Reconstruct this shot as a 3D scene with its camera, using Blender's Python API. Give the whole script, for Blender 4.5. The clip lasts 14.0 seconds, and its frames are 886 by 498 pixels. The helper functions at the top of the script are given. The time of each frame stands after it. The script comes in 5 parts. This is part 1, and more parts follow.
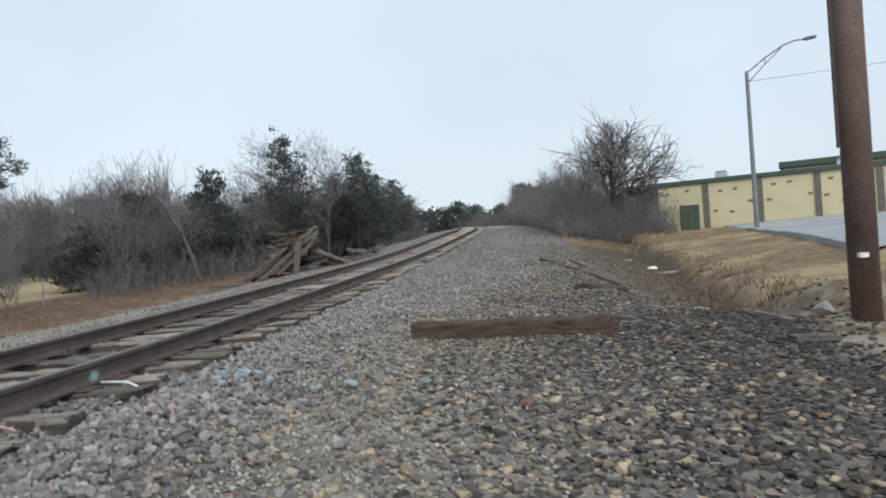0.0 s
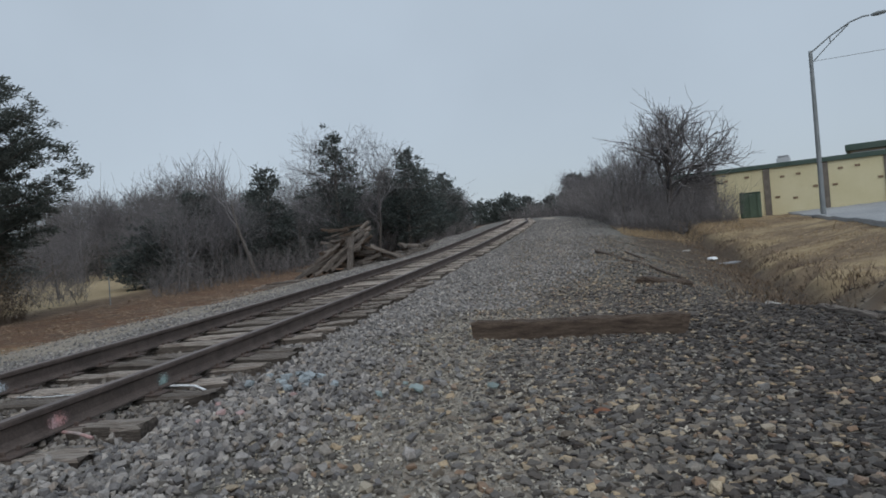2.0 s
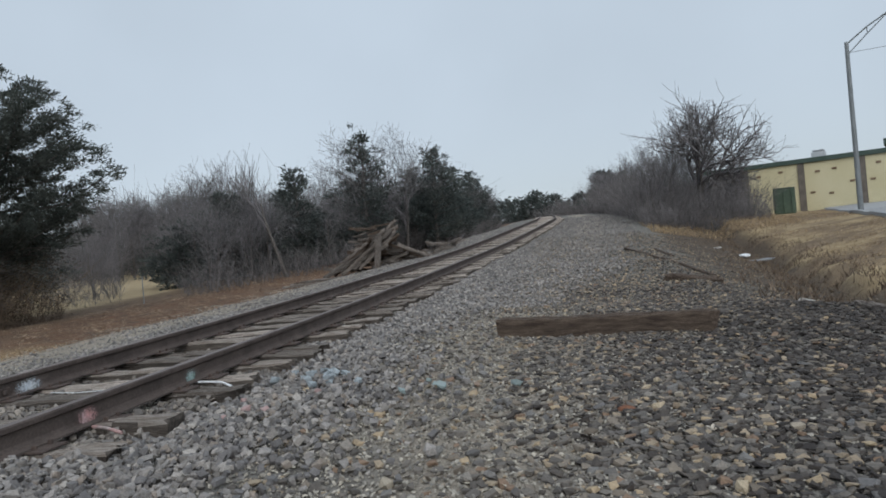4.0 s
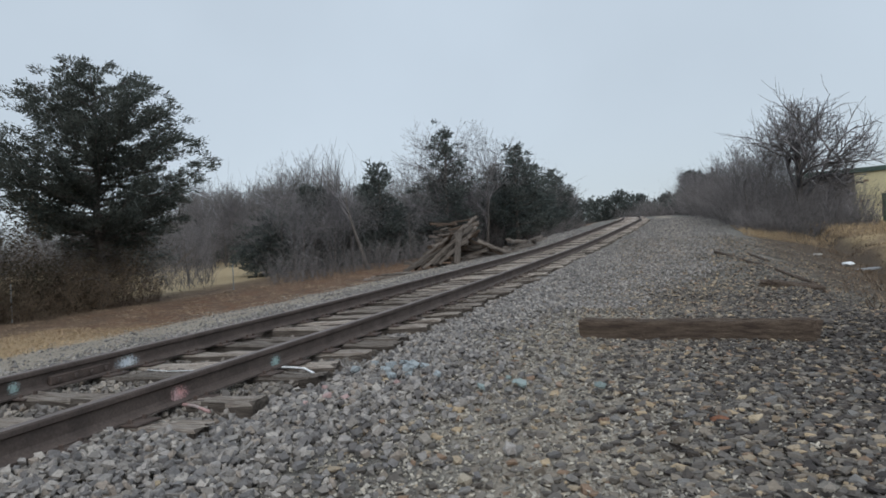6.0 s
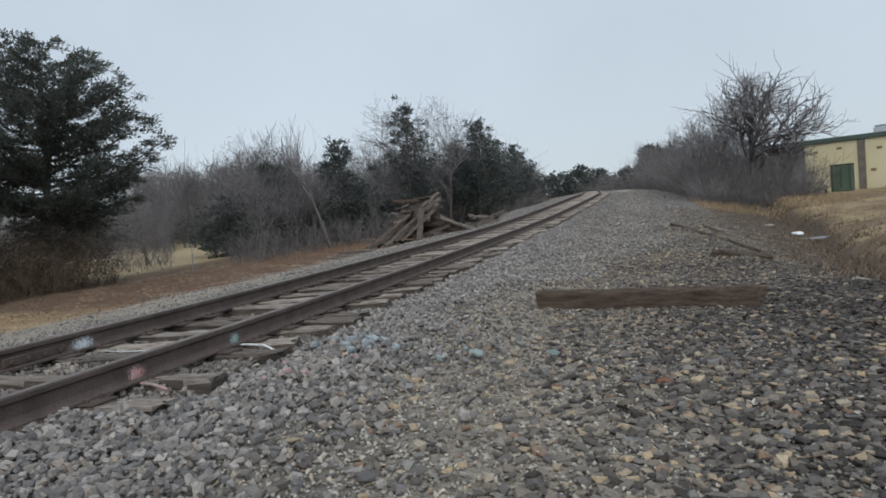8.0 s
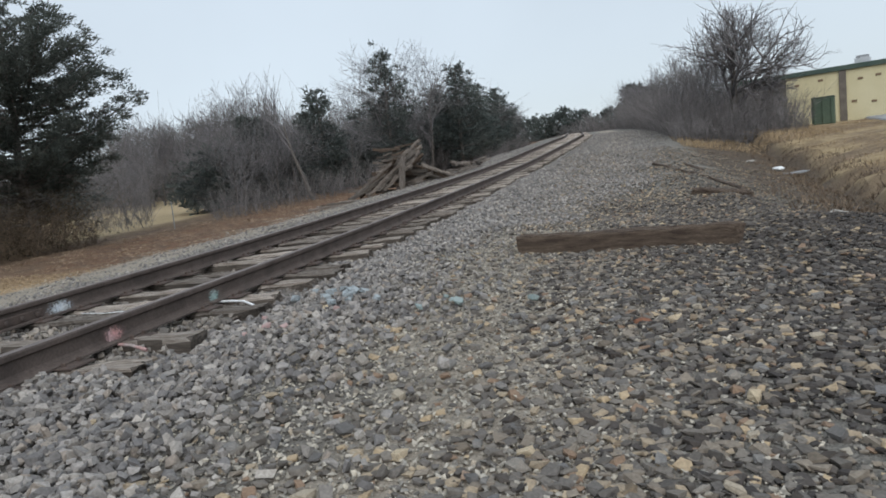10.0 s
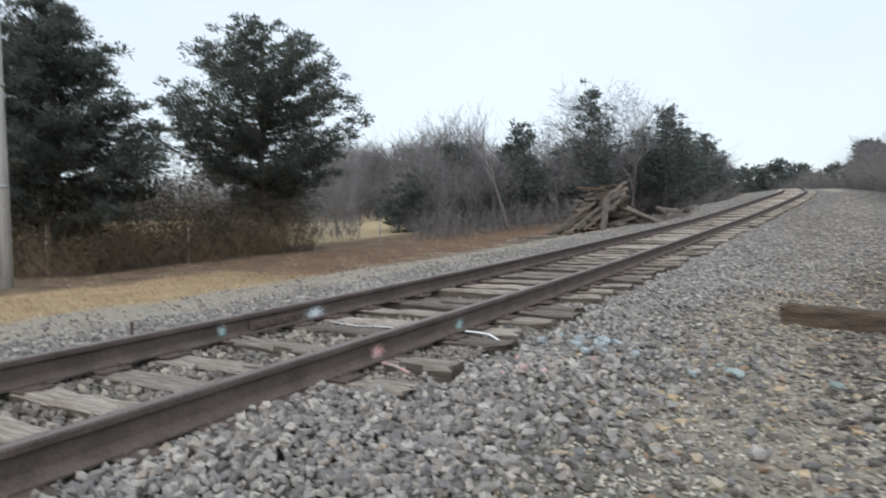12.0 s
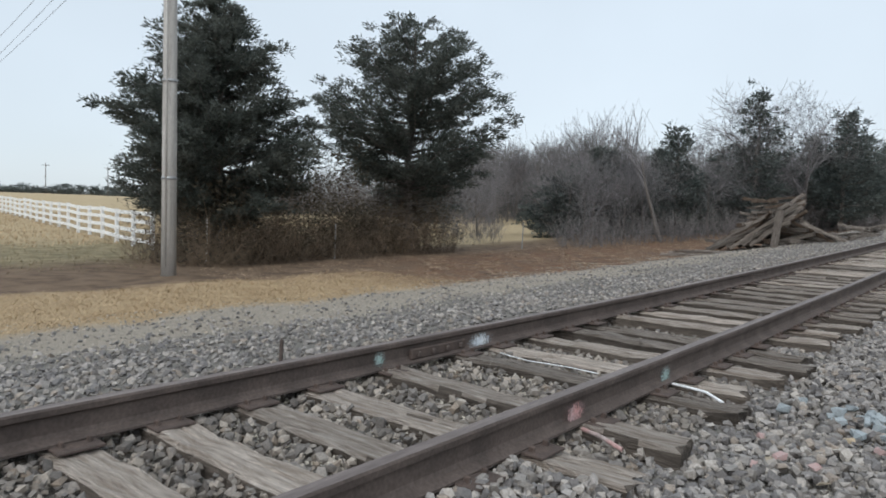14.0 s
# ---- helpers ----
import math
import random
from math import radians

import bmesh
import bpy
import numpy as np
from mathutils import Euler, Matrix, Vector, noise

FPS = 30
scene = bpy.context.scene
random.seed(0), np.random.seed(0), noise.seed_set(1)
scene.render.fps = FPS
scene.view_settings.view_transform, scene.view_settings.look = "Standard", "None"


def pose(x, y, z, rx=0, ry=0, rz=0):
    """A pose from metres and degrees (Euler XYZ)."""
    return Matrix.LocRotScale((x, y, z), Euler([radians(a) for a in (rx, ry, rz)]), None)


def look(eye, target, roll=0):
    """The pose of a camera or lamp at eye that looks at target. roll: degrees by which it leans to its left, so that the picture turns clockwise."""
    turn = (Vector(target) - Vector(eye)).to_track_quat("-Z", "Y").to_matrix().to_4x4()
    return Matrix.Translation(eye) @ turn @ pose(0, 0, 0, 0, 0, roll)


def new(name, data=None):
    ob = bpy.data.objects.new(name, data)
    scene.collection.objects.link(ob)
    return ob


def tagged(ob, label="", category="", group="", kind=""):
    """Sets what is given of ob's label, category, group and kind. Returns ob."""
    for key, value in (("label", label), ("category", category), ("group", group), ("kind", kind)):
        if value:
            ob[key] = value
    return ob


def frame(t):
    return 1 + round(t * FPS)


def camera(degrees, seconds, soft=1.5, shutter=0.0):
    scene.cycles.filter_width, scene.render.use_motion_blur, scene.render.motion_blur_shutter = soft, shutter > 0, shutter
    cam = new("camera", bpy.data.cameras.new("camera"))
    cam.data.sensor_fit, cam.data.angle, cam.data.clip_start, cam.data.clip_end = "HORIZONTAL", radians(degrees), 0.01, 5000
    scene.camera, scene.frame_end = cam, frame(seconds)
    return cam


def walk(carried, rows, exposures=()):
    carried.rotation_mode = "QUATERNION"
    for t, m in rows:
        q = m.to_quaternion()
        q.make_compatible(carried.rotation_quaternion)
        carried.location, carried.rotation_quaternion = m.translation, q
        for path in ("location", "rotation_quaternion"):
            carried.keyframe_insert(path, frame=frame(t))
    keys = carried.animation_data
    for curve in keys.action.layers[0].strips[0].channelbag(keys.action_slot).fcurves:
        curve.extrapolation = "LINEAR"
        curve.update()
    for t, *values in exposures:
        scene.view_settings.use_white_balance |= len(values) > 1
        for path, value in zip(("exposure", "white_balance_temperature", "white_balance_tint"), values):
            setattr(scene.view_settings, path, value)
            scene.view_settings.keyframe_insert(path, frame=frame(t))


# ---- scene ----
# ---- camera ----
cam = camera(67.5, 14.0, soft=1.75, shutter=0.3)
PATH = [
    (0.0, 3.176, -0.145, 0.908, -3.10, -0.21, -4.04),
    (0.3, 3.168, -0.041, 0.972, -5.00, 0.57, -7.28),
    (0.5, 3.186, -0.001, 0.948, -4.96, 1.71, -8.36),
    (0.6, 3.087, -0.015, 0.975, 0.25, 2.76, -7.01),
    (0.7, 3.036, -0.027, 0.963, -0.94, 1.99, -8.39),
    (1.0, 2.975, -0.007, 1.003, -0.18, 2.53, -6.52),
    (1.5, 3.030, -0.009, 0.964, -5.90, 1.82, -4.13),
    (2.0, 3.066, -0.029, 0.978, -7.42, -0.54, -5.01),
    (2.5, 3.085, -0.037, 0.989, -7.02, 0.86, -5.70),
    (3.0, 3.103, -0.045, 0.976, -7.42, 1.86, -5.80),
    (3.2, 3.096, -0.034, 0.970, -8.91, 1.47, -5.70),
    (5.3, 3.109, 0.031, 0.948, -10.60, -1.35, -4.75),
    (5.5, 3.087, 0.048, 0.940, -11.52, -1.28, -4.20),
    (6.0, 3.054, 0.054, 0.944, -16.69, -0.19, -3.55),
    (6.5, 3.085, 0.029, 0.939, -13.58, -1.13, -3.48),
    (7.0, 3.090, 0.003, 0.930, -12.70, -3.28, -3.84),
    (7.5, 3.096, 0.000, 0.927, -13.55, -2.03, -4.18),
    (8.0, 3.121, 0.009, 0.922, -13.71, -2.40, -4.46),
    (8.2, 3.113, 0.007, 0.921, -14.00, -2.81, -4.07),
    (10.5, 3.174, 0.087, 0.912, -13.06, -7.34, -7.21),
    (11.0, 3.056, 0.100, 0.895, -18.46, -6.30, -6.78),
    (11.5, 2.808, 0.120, 0.899, -19.97, -10.13, -0.79),
    (12.0, 2.527, 0.082, 1.004, -28.10, -3.16, -0.76),
    (12.5, 2.411, 0.259, 0.938, -32.62, -1.11, -4.60),
    (13.0, 2.064, 0.458, 1.088, -38.39, -4.49, -2.50),
    (13.5, 1.888, 0.566, 1.049, -41.90, -2.96, 2.08),
    (14.0, 1.687, 0.668, 1.094, -39.56, -3.13, 1.74),
]


def eye_pose(x, y, z, yaw, pitch, roll):
    """yaw: degrees to the right of the track's direction; pitch: up; roll: lean to the left."""
    a, b = radians(yaw), radians(pitch)
    way = Vector((math.sin(a) * math.cos(b), math.cos(a) * math.cos(b), math.sin(b)))
    return look((x, y, z), Vector((x, y, z)) + way * 10, roll)


walk(cam, [(t, eye_pose(*row)) for t, *row in PATH], [(0.0, 0.55, 6350, 10), (0.5, 0.1, 6250, 10), (1.2, -0.05, 6150, 10), (2.0, -0.08, 6180, 10), (3.0, 0.08, 6230, 10), (6.5, 0.2, 6300, 10), (8.2, 0.25, 6350, 10), (10.5, 0.48, 6400, 10), (11.5, 0.62, 6400, 10), (12.0, 0.78, 6400, 10), (12.5, 0.63, 6400, 10), (13.0, 0.52, 6400, 10), (14.0, 0.56, 6420, 10)])

# ---- sky and light ----
world = bpy.data.worlds.new("overcast_sky")
scene.world = world
world.use_nodes = True
wn, wl = world.node_tree.nodes, world.node_tree.links
sky = wn.new("ShaderNodeTexSky")
sky.sky_type, sky.sun_disc = "NISHITA", False
sky.sun_elevation, sky.sun_rotation = radians(38), radians(160)
sky.air_density, sky.dust_density, sky.ozone_density = 1.0, 0.6, 1.0
soften = wn.new("ShaderNodeHueSaturation")
soften.inputs["Saturation"].default_value = 0.42
wl.new(sky.outputs[0], soften.inputs["Color"])
cloud = wn.new("ShaderNodeMix")
cloud.data_type = "RGBA"
cloud.inputs[0].default_value = 0.72
cloud.inputs[7].default_value = (5.0, 5.75, 6.35, 1)
wl.new(soften.outputs[0], cloud.inputs[6])
vault = wn.new("ShaderNodeMapRange")
vault.inputs["From Min"].default_value, vault.inputs["From Max"].default_value = 0.0, 1.0
vault.inputs["To Min"].default_value, vault.inputs["To Max"].default_value = 0.9, 1.35
up_way = wn.new("ShaderNodeSeparateXYZ")
wl.new(wn.new("ShaderNodeTexCoord").outputs["Generated"], up_way.inputs[0])
wl.new(up_way.outputs[2], vault.inputs["Value"])
bank_noise = wn.new("ShaderNodeTexNoise")
bank_noise.inputs["Scale"].default_value, bank_noise.inputs["Detail"].default_value = 2.2, 4.0
wl.new(wn["Texture Coordinate"].outputs["Generated"], bank_noise.inputs["Vector"])
billow = wn.new("ShaderNodeMapRange")
billow.inputs["From Min"].default_value, billow.inputs["From Max"].default_value = 0.3, 0.7
billow.inputs["To Min"].default_value, billow.inputs["To Max"].default_value = 0.95, 1.05
wl.new(bank_noise.outputs["Fac"], billow.inputs["Value"])
cloud_gain = wn.new("ShaderNodeMath")
cloud_gain.operation = "MULTIPLY"
wl.new(vault.outputs[0], cloud_gain.inputs[0])
wl.new(billow.outputs[0], cloud_gain.inputs[1])
vaulted = wn.new("ShaderNodeVectorMath")
vaulted.operation = "SCALE"
wl.new(cloud.outputs[2], vaulted.inputs[0])
wl.new(cloud_gain.outputs[0], vaulted.inputs["Scale"])
wl.new(vaulted.outputs[0], wn["Background"].inputs[0])
wn["Background"].inputs[1].default_value = 0.1
sun = new("sun", bpy.data.lights.new("sun", "SUN"))
sun.data.energy, sun.data.angle, sun.data.color = 1.25, radians(60), (1, 0.97, 0.93)
sun.matrix_world = look((0, 0, 50), (-18, 50, 0))


# ---- materials ----
def ramp_mix(nodes, links, fac, c1, c2):
    mix = nodes.new("ShaderNodeMix")
    mix.data_type = "RGBA"
    links.new(fac, mix.inputs[0])
    for value, socket in ((c1, mix.inputs[6]), (c2, mix.inputs[7])):
        if hasattr(value, "is_output"):
            links.new(value, socket)
        else:
            socket.default_value = (*value, 1)
    return mix.outputs[2]


def noise_fac(nodes, links, vector, scale, detail=5.0, low=0.35, high=0.65, stretch=None):
    if stretch:
        m = nodes.new("ShaderNodeMapping")
        m.inputs["Scale"].default_value = stretch
        links.new(vector, m.inputs[0])
        vector = m.outputs[0]
    n = nodes.new("ShaderNodeTexNoise")
    n.inputs["Scale"].default_value, n.inputs["Detail"].default_value = scale, detail
    links.new(vector, n.inputs["Vector"])
    r = nodes.new("ShaderNodeMapRange")
    r.inputs["From Min"].default_value, r.inputs["From Max"].default_value = low, high
    links.new(n.outputs["Fac"], r.inputs["Value"])
    return r.outputs[0]


def bare(name):
    m = bpy.data.materials.new(name)
    m.use_nodes = True
    return m, m.node_tree.nodes, m.node_tree.links, m.node_tree.nodes["Principled BSDF"]


def bumped(nodes, links, shader, height, strength, distance):
    b = nodes.new("ShaderNodeBump")
    b.inputs["Strength"].default_value, b.inputs["Distance"].default_value = strength, distance
    links.new(height, b.inputs["Height"])
    links.new(b.outputs[0], shader.inputs["Normal"])


def mat(name, c1, c2, scale=8.0, fine=60.0, rough=0.85, bump=0.4, depth=0.01, stretch=None, island=0.0, obj=0.0, metal=0.0, tint=None):
    """Two colours mixed by coarse noise, darkened by fine noise; island, obj: how far single pieces differ in brightness."""
    m, n, l, s = bare(name)
    tc = n.new("ShaderNodeTexCoord").outputs["Object"]
    big = noise_fac(n, l, tc, scale, stretch=stretch)
    small = noise_fac(n, l, tc, fine, 4.0, 0.3, 0.7, stretch)
    col = ramp_mix(n, l, big, c1, c2)
    dark = ramp_mix(n, l, small, tuple(0.72 * a for a in (1, 1, 1)), (1.12, 1.12, 1.12))
    mul = n.new("ShaderNodeMix")
    mul.data_type, mul.blend_type = "RGBA", "MULTIPLY"
    mul.inputs[0].default_value = 1.0
    l.new(col, mul.inputs[6])
    l.new(dark, mul.inputs[7])
    col = mul.outputs[2]
    if island or obj:
        src = n.new("ShaderNodeNewGeometry").outputs["Random Per Island"] if island else n.new("ShaderNodeObjectInfo").outputs["Random"]
        k = island or obj
        if tint:
            ramp = n.new("ShaderNodeValToRGB")
            ramp.color_ramp.interpolation = "CONSTANT"
            e = ramp.color_ramp.elements
            e[0].color = (*tint[0][1], 1)
            e[1].position, e[1].color = tint[1][0], (*tint[1][1], 1)
            for p, c in tint[2:]:
                e.new(p).color = (*c, 1)
            l.new(src, ramp.inputs[0])
            var = ramp.outputs[0]
        else:
            var = ramp_mix(n, l, src, (1 - k,) * 3, (1 + k,) * 3)
        m2 = n.new("ShaderNodeMix")
        m2.data_type, m2.blend_type = "RGBA", "MULTIPLY"
        m2.inputs[0].default_value = 1.0
        l.new(col, m2.inputs[6])
        l.new(var, m2.inputs[7])
        col = m2.outputs[2]
    l.new(col, s.inputs["Base Color"])
    s.inputs["Roughness"].default_value, s.inputs["Metallic"].default_value = rough, metal
    s.inputs["Specular IOR Level"].default_value = 0.3
    if bump:
        bumped(n, l, s, small, bump, depth)
    return m


def leafy(m, share):
    """Lets part of the light through thin foliage."""
    n, l = m.node_tree.nodes, m.node_tree.links
    s = n["Principled BSDF"]
    t = n.new("ShaderNodeBsdfTranslucent")
    l.new(s.inputs["Base Color"].links[0].from_socket, t.inputs["Color"])
    x = n.new("ShaderNodeMixShader")
    x.inputs[0].default_value = share
    l.new(s.outputs[0], x.inputs[1])
    l.new(t.outputs[0], x.inputs[2])
    l.new(x.outputs[0], n["Material Output"].inputs["Surface"])
    return m


def sprayed(name, c1, c2):
    """Spray paint: dense in the middle, speckled and thin towards its edge."""
    m = mat(name, c1, c2, 14, 60, 0.8, 0)
    n, l = m.node_tree.nodes, m.node_tree.links
    tc = n.new("ShaderNodeTexCoord")
    off = n.new("ShaderNodeVectorMath")
    off.operation = "SUBTRACT"
    off.inputs[1].default_value = (0.5, 0.5, 0.5)
    l.new(tc.outputs["Generated"], off.inputs[0])
    far = n.new("ShaderNodeVectorMath")
    far.operation = "LENGTH"
    flat = n.new("ShaderNodeVectorMath")
    flat.operation = "MULTIPLY"
    flat.inputs[1].default_value = (0, 1, 1)
    l.new(off.outputs[0], flat.inputs[0])
    l.new(flat.outputs[0], far.inputs[0])
    speck = noise_fac(n, l, tc.outputs["Object"], 70, 3, 0.3, 0.7)
    add = n.new("ShaderNodeMath")
    add.operation = "MULTIPLY_ADD"
    add.inputs[1].default_value = 0.28
    l.new(speck, add.inputs[0])
    l.new(far.outputs["Value"], add.inputs[2])
    fade = n.new("ShaderNodeMapRange")
    fade.inputs["From Min"].default_value, fade.inputs["From Max"].default_value = 0.26, 0.58
    fade.inputs["To Min"].default_value, fade.inputs["To Max"].default_value = 0.92, 0.0
    l.new(add.outputs[0], fade.inputs["Value"])
    l.new(fade.outputs[0], n["Principled BSDF"].inputs["Alpha"])
    return m


GREYS = [(0, (1, 1, 1)), (0.18, (0.72, 0.73, 0.76)), (0.36, (1.25, 1.24, 1.24)), (0.52, (0.9, 0.88, 0.85)), (0.68, (0.6, 0.6, 0.62)), (0.82, (1.5, 1.47, 1.42)), (0.95, (1.15, 1.05, 0.95))]
MIXED = [(0, (0.8, 0.8, 0.8)), (0.25, (0.62, 0.63, 0.66)), (0.45, (1.0, 0.95, 0.88)), (0.6, (0.5, 0.5, 0.51)), (0.78, (1.5, 1.36, 1.12)), (0.88, (1.85, 1.6, 1.2)), (0.94, (1.1, 0.85, 0.68))]
DARKS = [(0, (0.7, 0.7, 0.72)), (0.3, (0.5, 0.5, 0.52)), (0.55, (0.9, 0.88, 0.86)), (0.78, (0.6, 0.57, 0.55)), (0.92, (1.6, 1.5, 1.3)), (0.97, (2.0, 1.75, 1.35))]
M_BALLAST = mat("grey_ballast", (0.212, 0.198, 0.186), (0.278, 0.26, 0.242), 3, 90, 0.9, 0.5, 0.004, island=1, tint=GREYS)
M_GRAVEL = mat("fine_gravel_stone", (0.31, 0.287, 0.246), (0.39, 0.36, 0.308), 3, 120, 0.9, 0.4, 0.003, island=1, tint=GREYS)
M_DIRTY = mat("dirty_crib_stone", (0.185, 0.166, 0.147), (0.26, 0.235, 0.208), 2.2, 90, 0.9, 0.4, 0.003, island=1, tint=GREYS)
M_MIXED = mat("mixed_stone", (0.19, 0.169, 0.148), (0.24, 0.214, 0.184), 3, 90, 0.9, 0.4, 0.003, island=1, tint=MIXED)
M_DARK = mat("dark_stone", (0.08, 0.07, 0.063), (0.108, 0.094, 0.083), 3, 90, 0.85, 0.4, 0.003, island=1, tint=DARKS)
M_SINGLE = mat("single_stone", (0.25, 0.24, 0.225), (0.33, 0.31, 0.29), 6, 90, 0.9, 0.5, 0.004, obj=1, tint=MIXED)
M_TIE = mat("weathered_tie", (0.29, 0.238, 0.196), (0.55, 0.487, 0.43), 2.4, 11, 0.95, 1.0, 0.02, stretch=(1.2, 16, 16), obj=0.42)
# Darker copy of the tie colour: creosote brown with the gaps' shade put in.
M_TIESIDE = mat("dark_shaded_tie_side", (0.1, 0.082, 0.068), (0.19, 0.16, 0.135), 2.4, 12, 0.95, 1.0, 0.015, stretch=(1.2, 16, 16), obj=0.3)
M_OLDTIE = mat("grey_brown_old_tie", (0.13, 0.108, 0.092), (0.27, 0.235, 0.205), 2.4, 12, 0.95, 1.0, 0.015, stretch=(1.5, 14, 14), obj=0.4)
M_RAIL = mat("rusty_rail", (0.08, 0.063, 0.056), (0.125, 0.098, 0.086), 5, 60, 0.8, 0.35, 0.002, metal=0.1)
M_RAILTOP = mat("worn_rail_head", (0.16, 0.13, 0.12), (0.24, 0.2, 0.185), 5, 40, 0.55, 0.2, 0.001, stretch=(4, .3, 4), metal=0.5)
M_PLATE = mat("rusty_plate", (0.07, 0.054, 0.048), (0.11, 0.082, 0.07), 12, 90, 0.9, 0.5, 0.003)
M_LOG = mat("dark_brown_timber", (0.066, 0.046, 0.035), (0.145, 0.108, 0.08), 2.5, 12, 0.95, 0.9, 0.012, stretch=(2, 12, 12))
M_BARK = mat("grey_bark", (0.11, 0.095, 0.085), (0.19, 0.17, 0.155), 4, 30, 0.95, 0.8, 0.02, stretch=(6, 6, 1), island=0.3)
# Winter-twig greys, cooled so that distance haze is put into the colour.
M_TWIG = mat("bare_twig", (0.16, 0.15, 0.152), (0.225, 0.212, 0.214), 2, 20, 0.95, 0, island=0.35)
M_BRUSH = mat("brush_twig", (0.155, 0.143, 0.14), (0.22, 0.204, 0.2), 0.6, 20, 0.95, 0, island=0.4)
M_CEDAR = leafy(mat("cedar_foliage", (0.088, 0.102, 0.09), (0.118, 0.125, 0.108), 0.8, 12, 0.7, 0, island=0.4), 0.5)
M_FARTREE = leafy(mat("dark_evergreen", (0.084, 0.1, 0.094), (0.115, 0.126, 0.115), 0.5, 6, 0.9, 0, island=0.4), 0.35)
M_STRAW = mat("dry_grass", (0.34, 0.245, 0.145), (0.45, 0.34, 0.21), 0.7, 14, 0.9, 0, island=0.35)
M_DULL = mat("dull_grass", (0.2, 0.168, 0.105), (0.28, 0.23, 0.148), 0.5, 14, 0.95, 0, island=0.2)
M_WEED = mat("dead_weed", (0.13, 0.095, 0.07), (0.22, 0.165, 0.115), 0.6, 14, 0.95, 0, island=0.4)
M_DEADLEAF = leafy(mat("dead_hedge_leaf", (0.06, 0.056, 0.042), (0.115, 0.09, 0.062), 0.7, 12, 0.9, 0, island=0.45), 0.3)
M_FENCE = mat("white_vinyl", (0.78, 0.78, 0.77), (0.82, 0.82, 0.81), 1, 20, 0.5, 0)
M_POLE = mat("silvery_pole_wood", (0.36, 0.345, 0.325), (0.52, 0.5, 0.475), 1.2, 18, 0.9, 0.6, 0.006, stretch=(8, 8, .5))
M_STEEL = mat("galvanised_steel", (0.3, 0.31, 0.32), (0.38, 0.39, 0.4), 2, 30, 0.55, 0.1, 0.002, metal=0.6)
M_LAMP = mat("dull_lamp_metal", (0.19, 0.205, 0.21), (0.25, 0.265, 0.27), 2, 30, 0.6, 0.1, 0.002, metal=0.3)
M_SIGNPOLE = mat("brown_painted_steel", (0.135, 0.092, 0.078), (0.18, 0.128, 0.108), 1.5, 30, 0.6, 0.25, 0.003)
M_SIGN = mat("grey_sign_metal", (0.2, 0.22, 0.24), (0.28, 0.3, 0.32), 2, 30, 0.5, 0.1, 0.002)
M_CREAM = mat("cream_wall", (0.62, 0.55, 0.34), (0.68, 0.61, 0.4), 0.6, 25, 0.85, 0.25, 0.004)
M_GREEN = mat("dark_green_trim", (0.055, 0.085, 0.07), (0.08, 0.11, 0.09), 1, 30, 0.7, 0.15, 0.003)
M_PILASTER = mat("brown_pilaster", (0.14, 0.12, 0.1), (0.19, 0.165, 0.14), 3, 40, 0.9, 0.4, 0.005)
M_VENT = mat("brown_vent_brick", (0.2, 0.14, 0.09), (0.26, 0.18, 0.12), 8, 60, 0.9, 0.3, 0.003)
M_TAN = mat("tan_panel", (0.5, 0.4, 0.3), (0.56, 0.46, 0.36), 1, 25, 0.8, 0.2, 0.003)
M_ROOF = mat("grey_metal_roof", (0.4, 0.42, 0.43), (0.5, 0.51, 0.52), 1, 20, 0.6, 0.2, 0.004)
M_DUMP = mat("green_dumpster_steel", (0.07, 0.1, 0.07), (0.095, 0.13, 0.09), 1.5, 25, 0.6, 0.3, 0.004)
M_ROCK = mat("pale_rock_face", (0.3, 0.285, 0.26), (0.4, 0.38, 0.345), 5, 40, 0.9, 0.5, 0.01)
M_LOT = mat("grey_wet_concrete", (0.27, 0.275, 0.28), (0.36, 0.365, 0.37), 0.35, 12, 0.85, 0.3, 0.004)
M_WHITE = mat("white_litter", (0.75, 0.76, 0.77), (0.82, 0.83, 0.84), 6, 30, 0.6, 0.2, 0.003)
M_BLUESPRAY = sprayed("white_rail_paint", (0.6, 0.68, 0.76), (0.75, 0.78, 0.8))
M_PINKSPRAY = sprayed("pink_rail_paint", (0.62, 0.32, 0.3), (0.56, 0.4, 0.4))
M_TEALSPRAY = sprayed("teal_rail_paint", (0.3, 0.42, 0.4), (0.42, 0.5, 0.49))
M_PINK = mat("pink_marking_paint", (0.42, 0.25, 0.235), (0.36, 0.3, 0.285), 14, 60, 0.8, 0)
M_TEAL = mat("teal_marking_paint", (0.22, 0.29, 0.28), (0.3, 0.34, 0.335), 14, 60, 0.8, 0)
M_PALE = mat("paint_dusted_stone", (0.36, 0.42, 0.44), (0.27, 0.28, 0.29), 20, 60, 0.9, 0.3, 0.003)
M_LEAF = mat("rust_brown_leaf", (0.15, 0.065, 0.04), (0.22, 0.1, 0.055), 12, 60, 0.9, 0)
M_DEBRIS = mat("grey_board", (0.22, 0.225, 0.235), (0.31, 0.315, 0.325), 5, 40, 0.8, 0.3, 0.004, stretch=(1, 6, 6))
M_CHIP = mat("wood_chip", (0.26, 0.18, 0.12), (0.42, 0.31, 0.21), 3, 30, 0.95, 0, island=0.4)


# ---- shape of the ground ----
def smooth(v, a, b):
    k = np.clip((np.asarray(v, float) - a) / (b - a), 0, 1)
    return k * k * (3 - 2 * k)


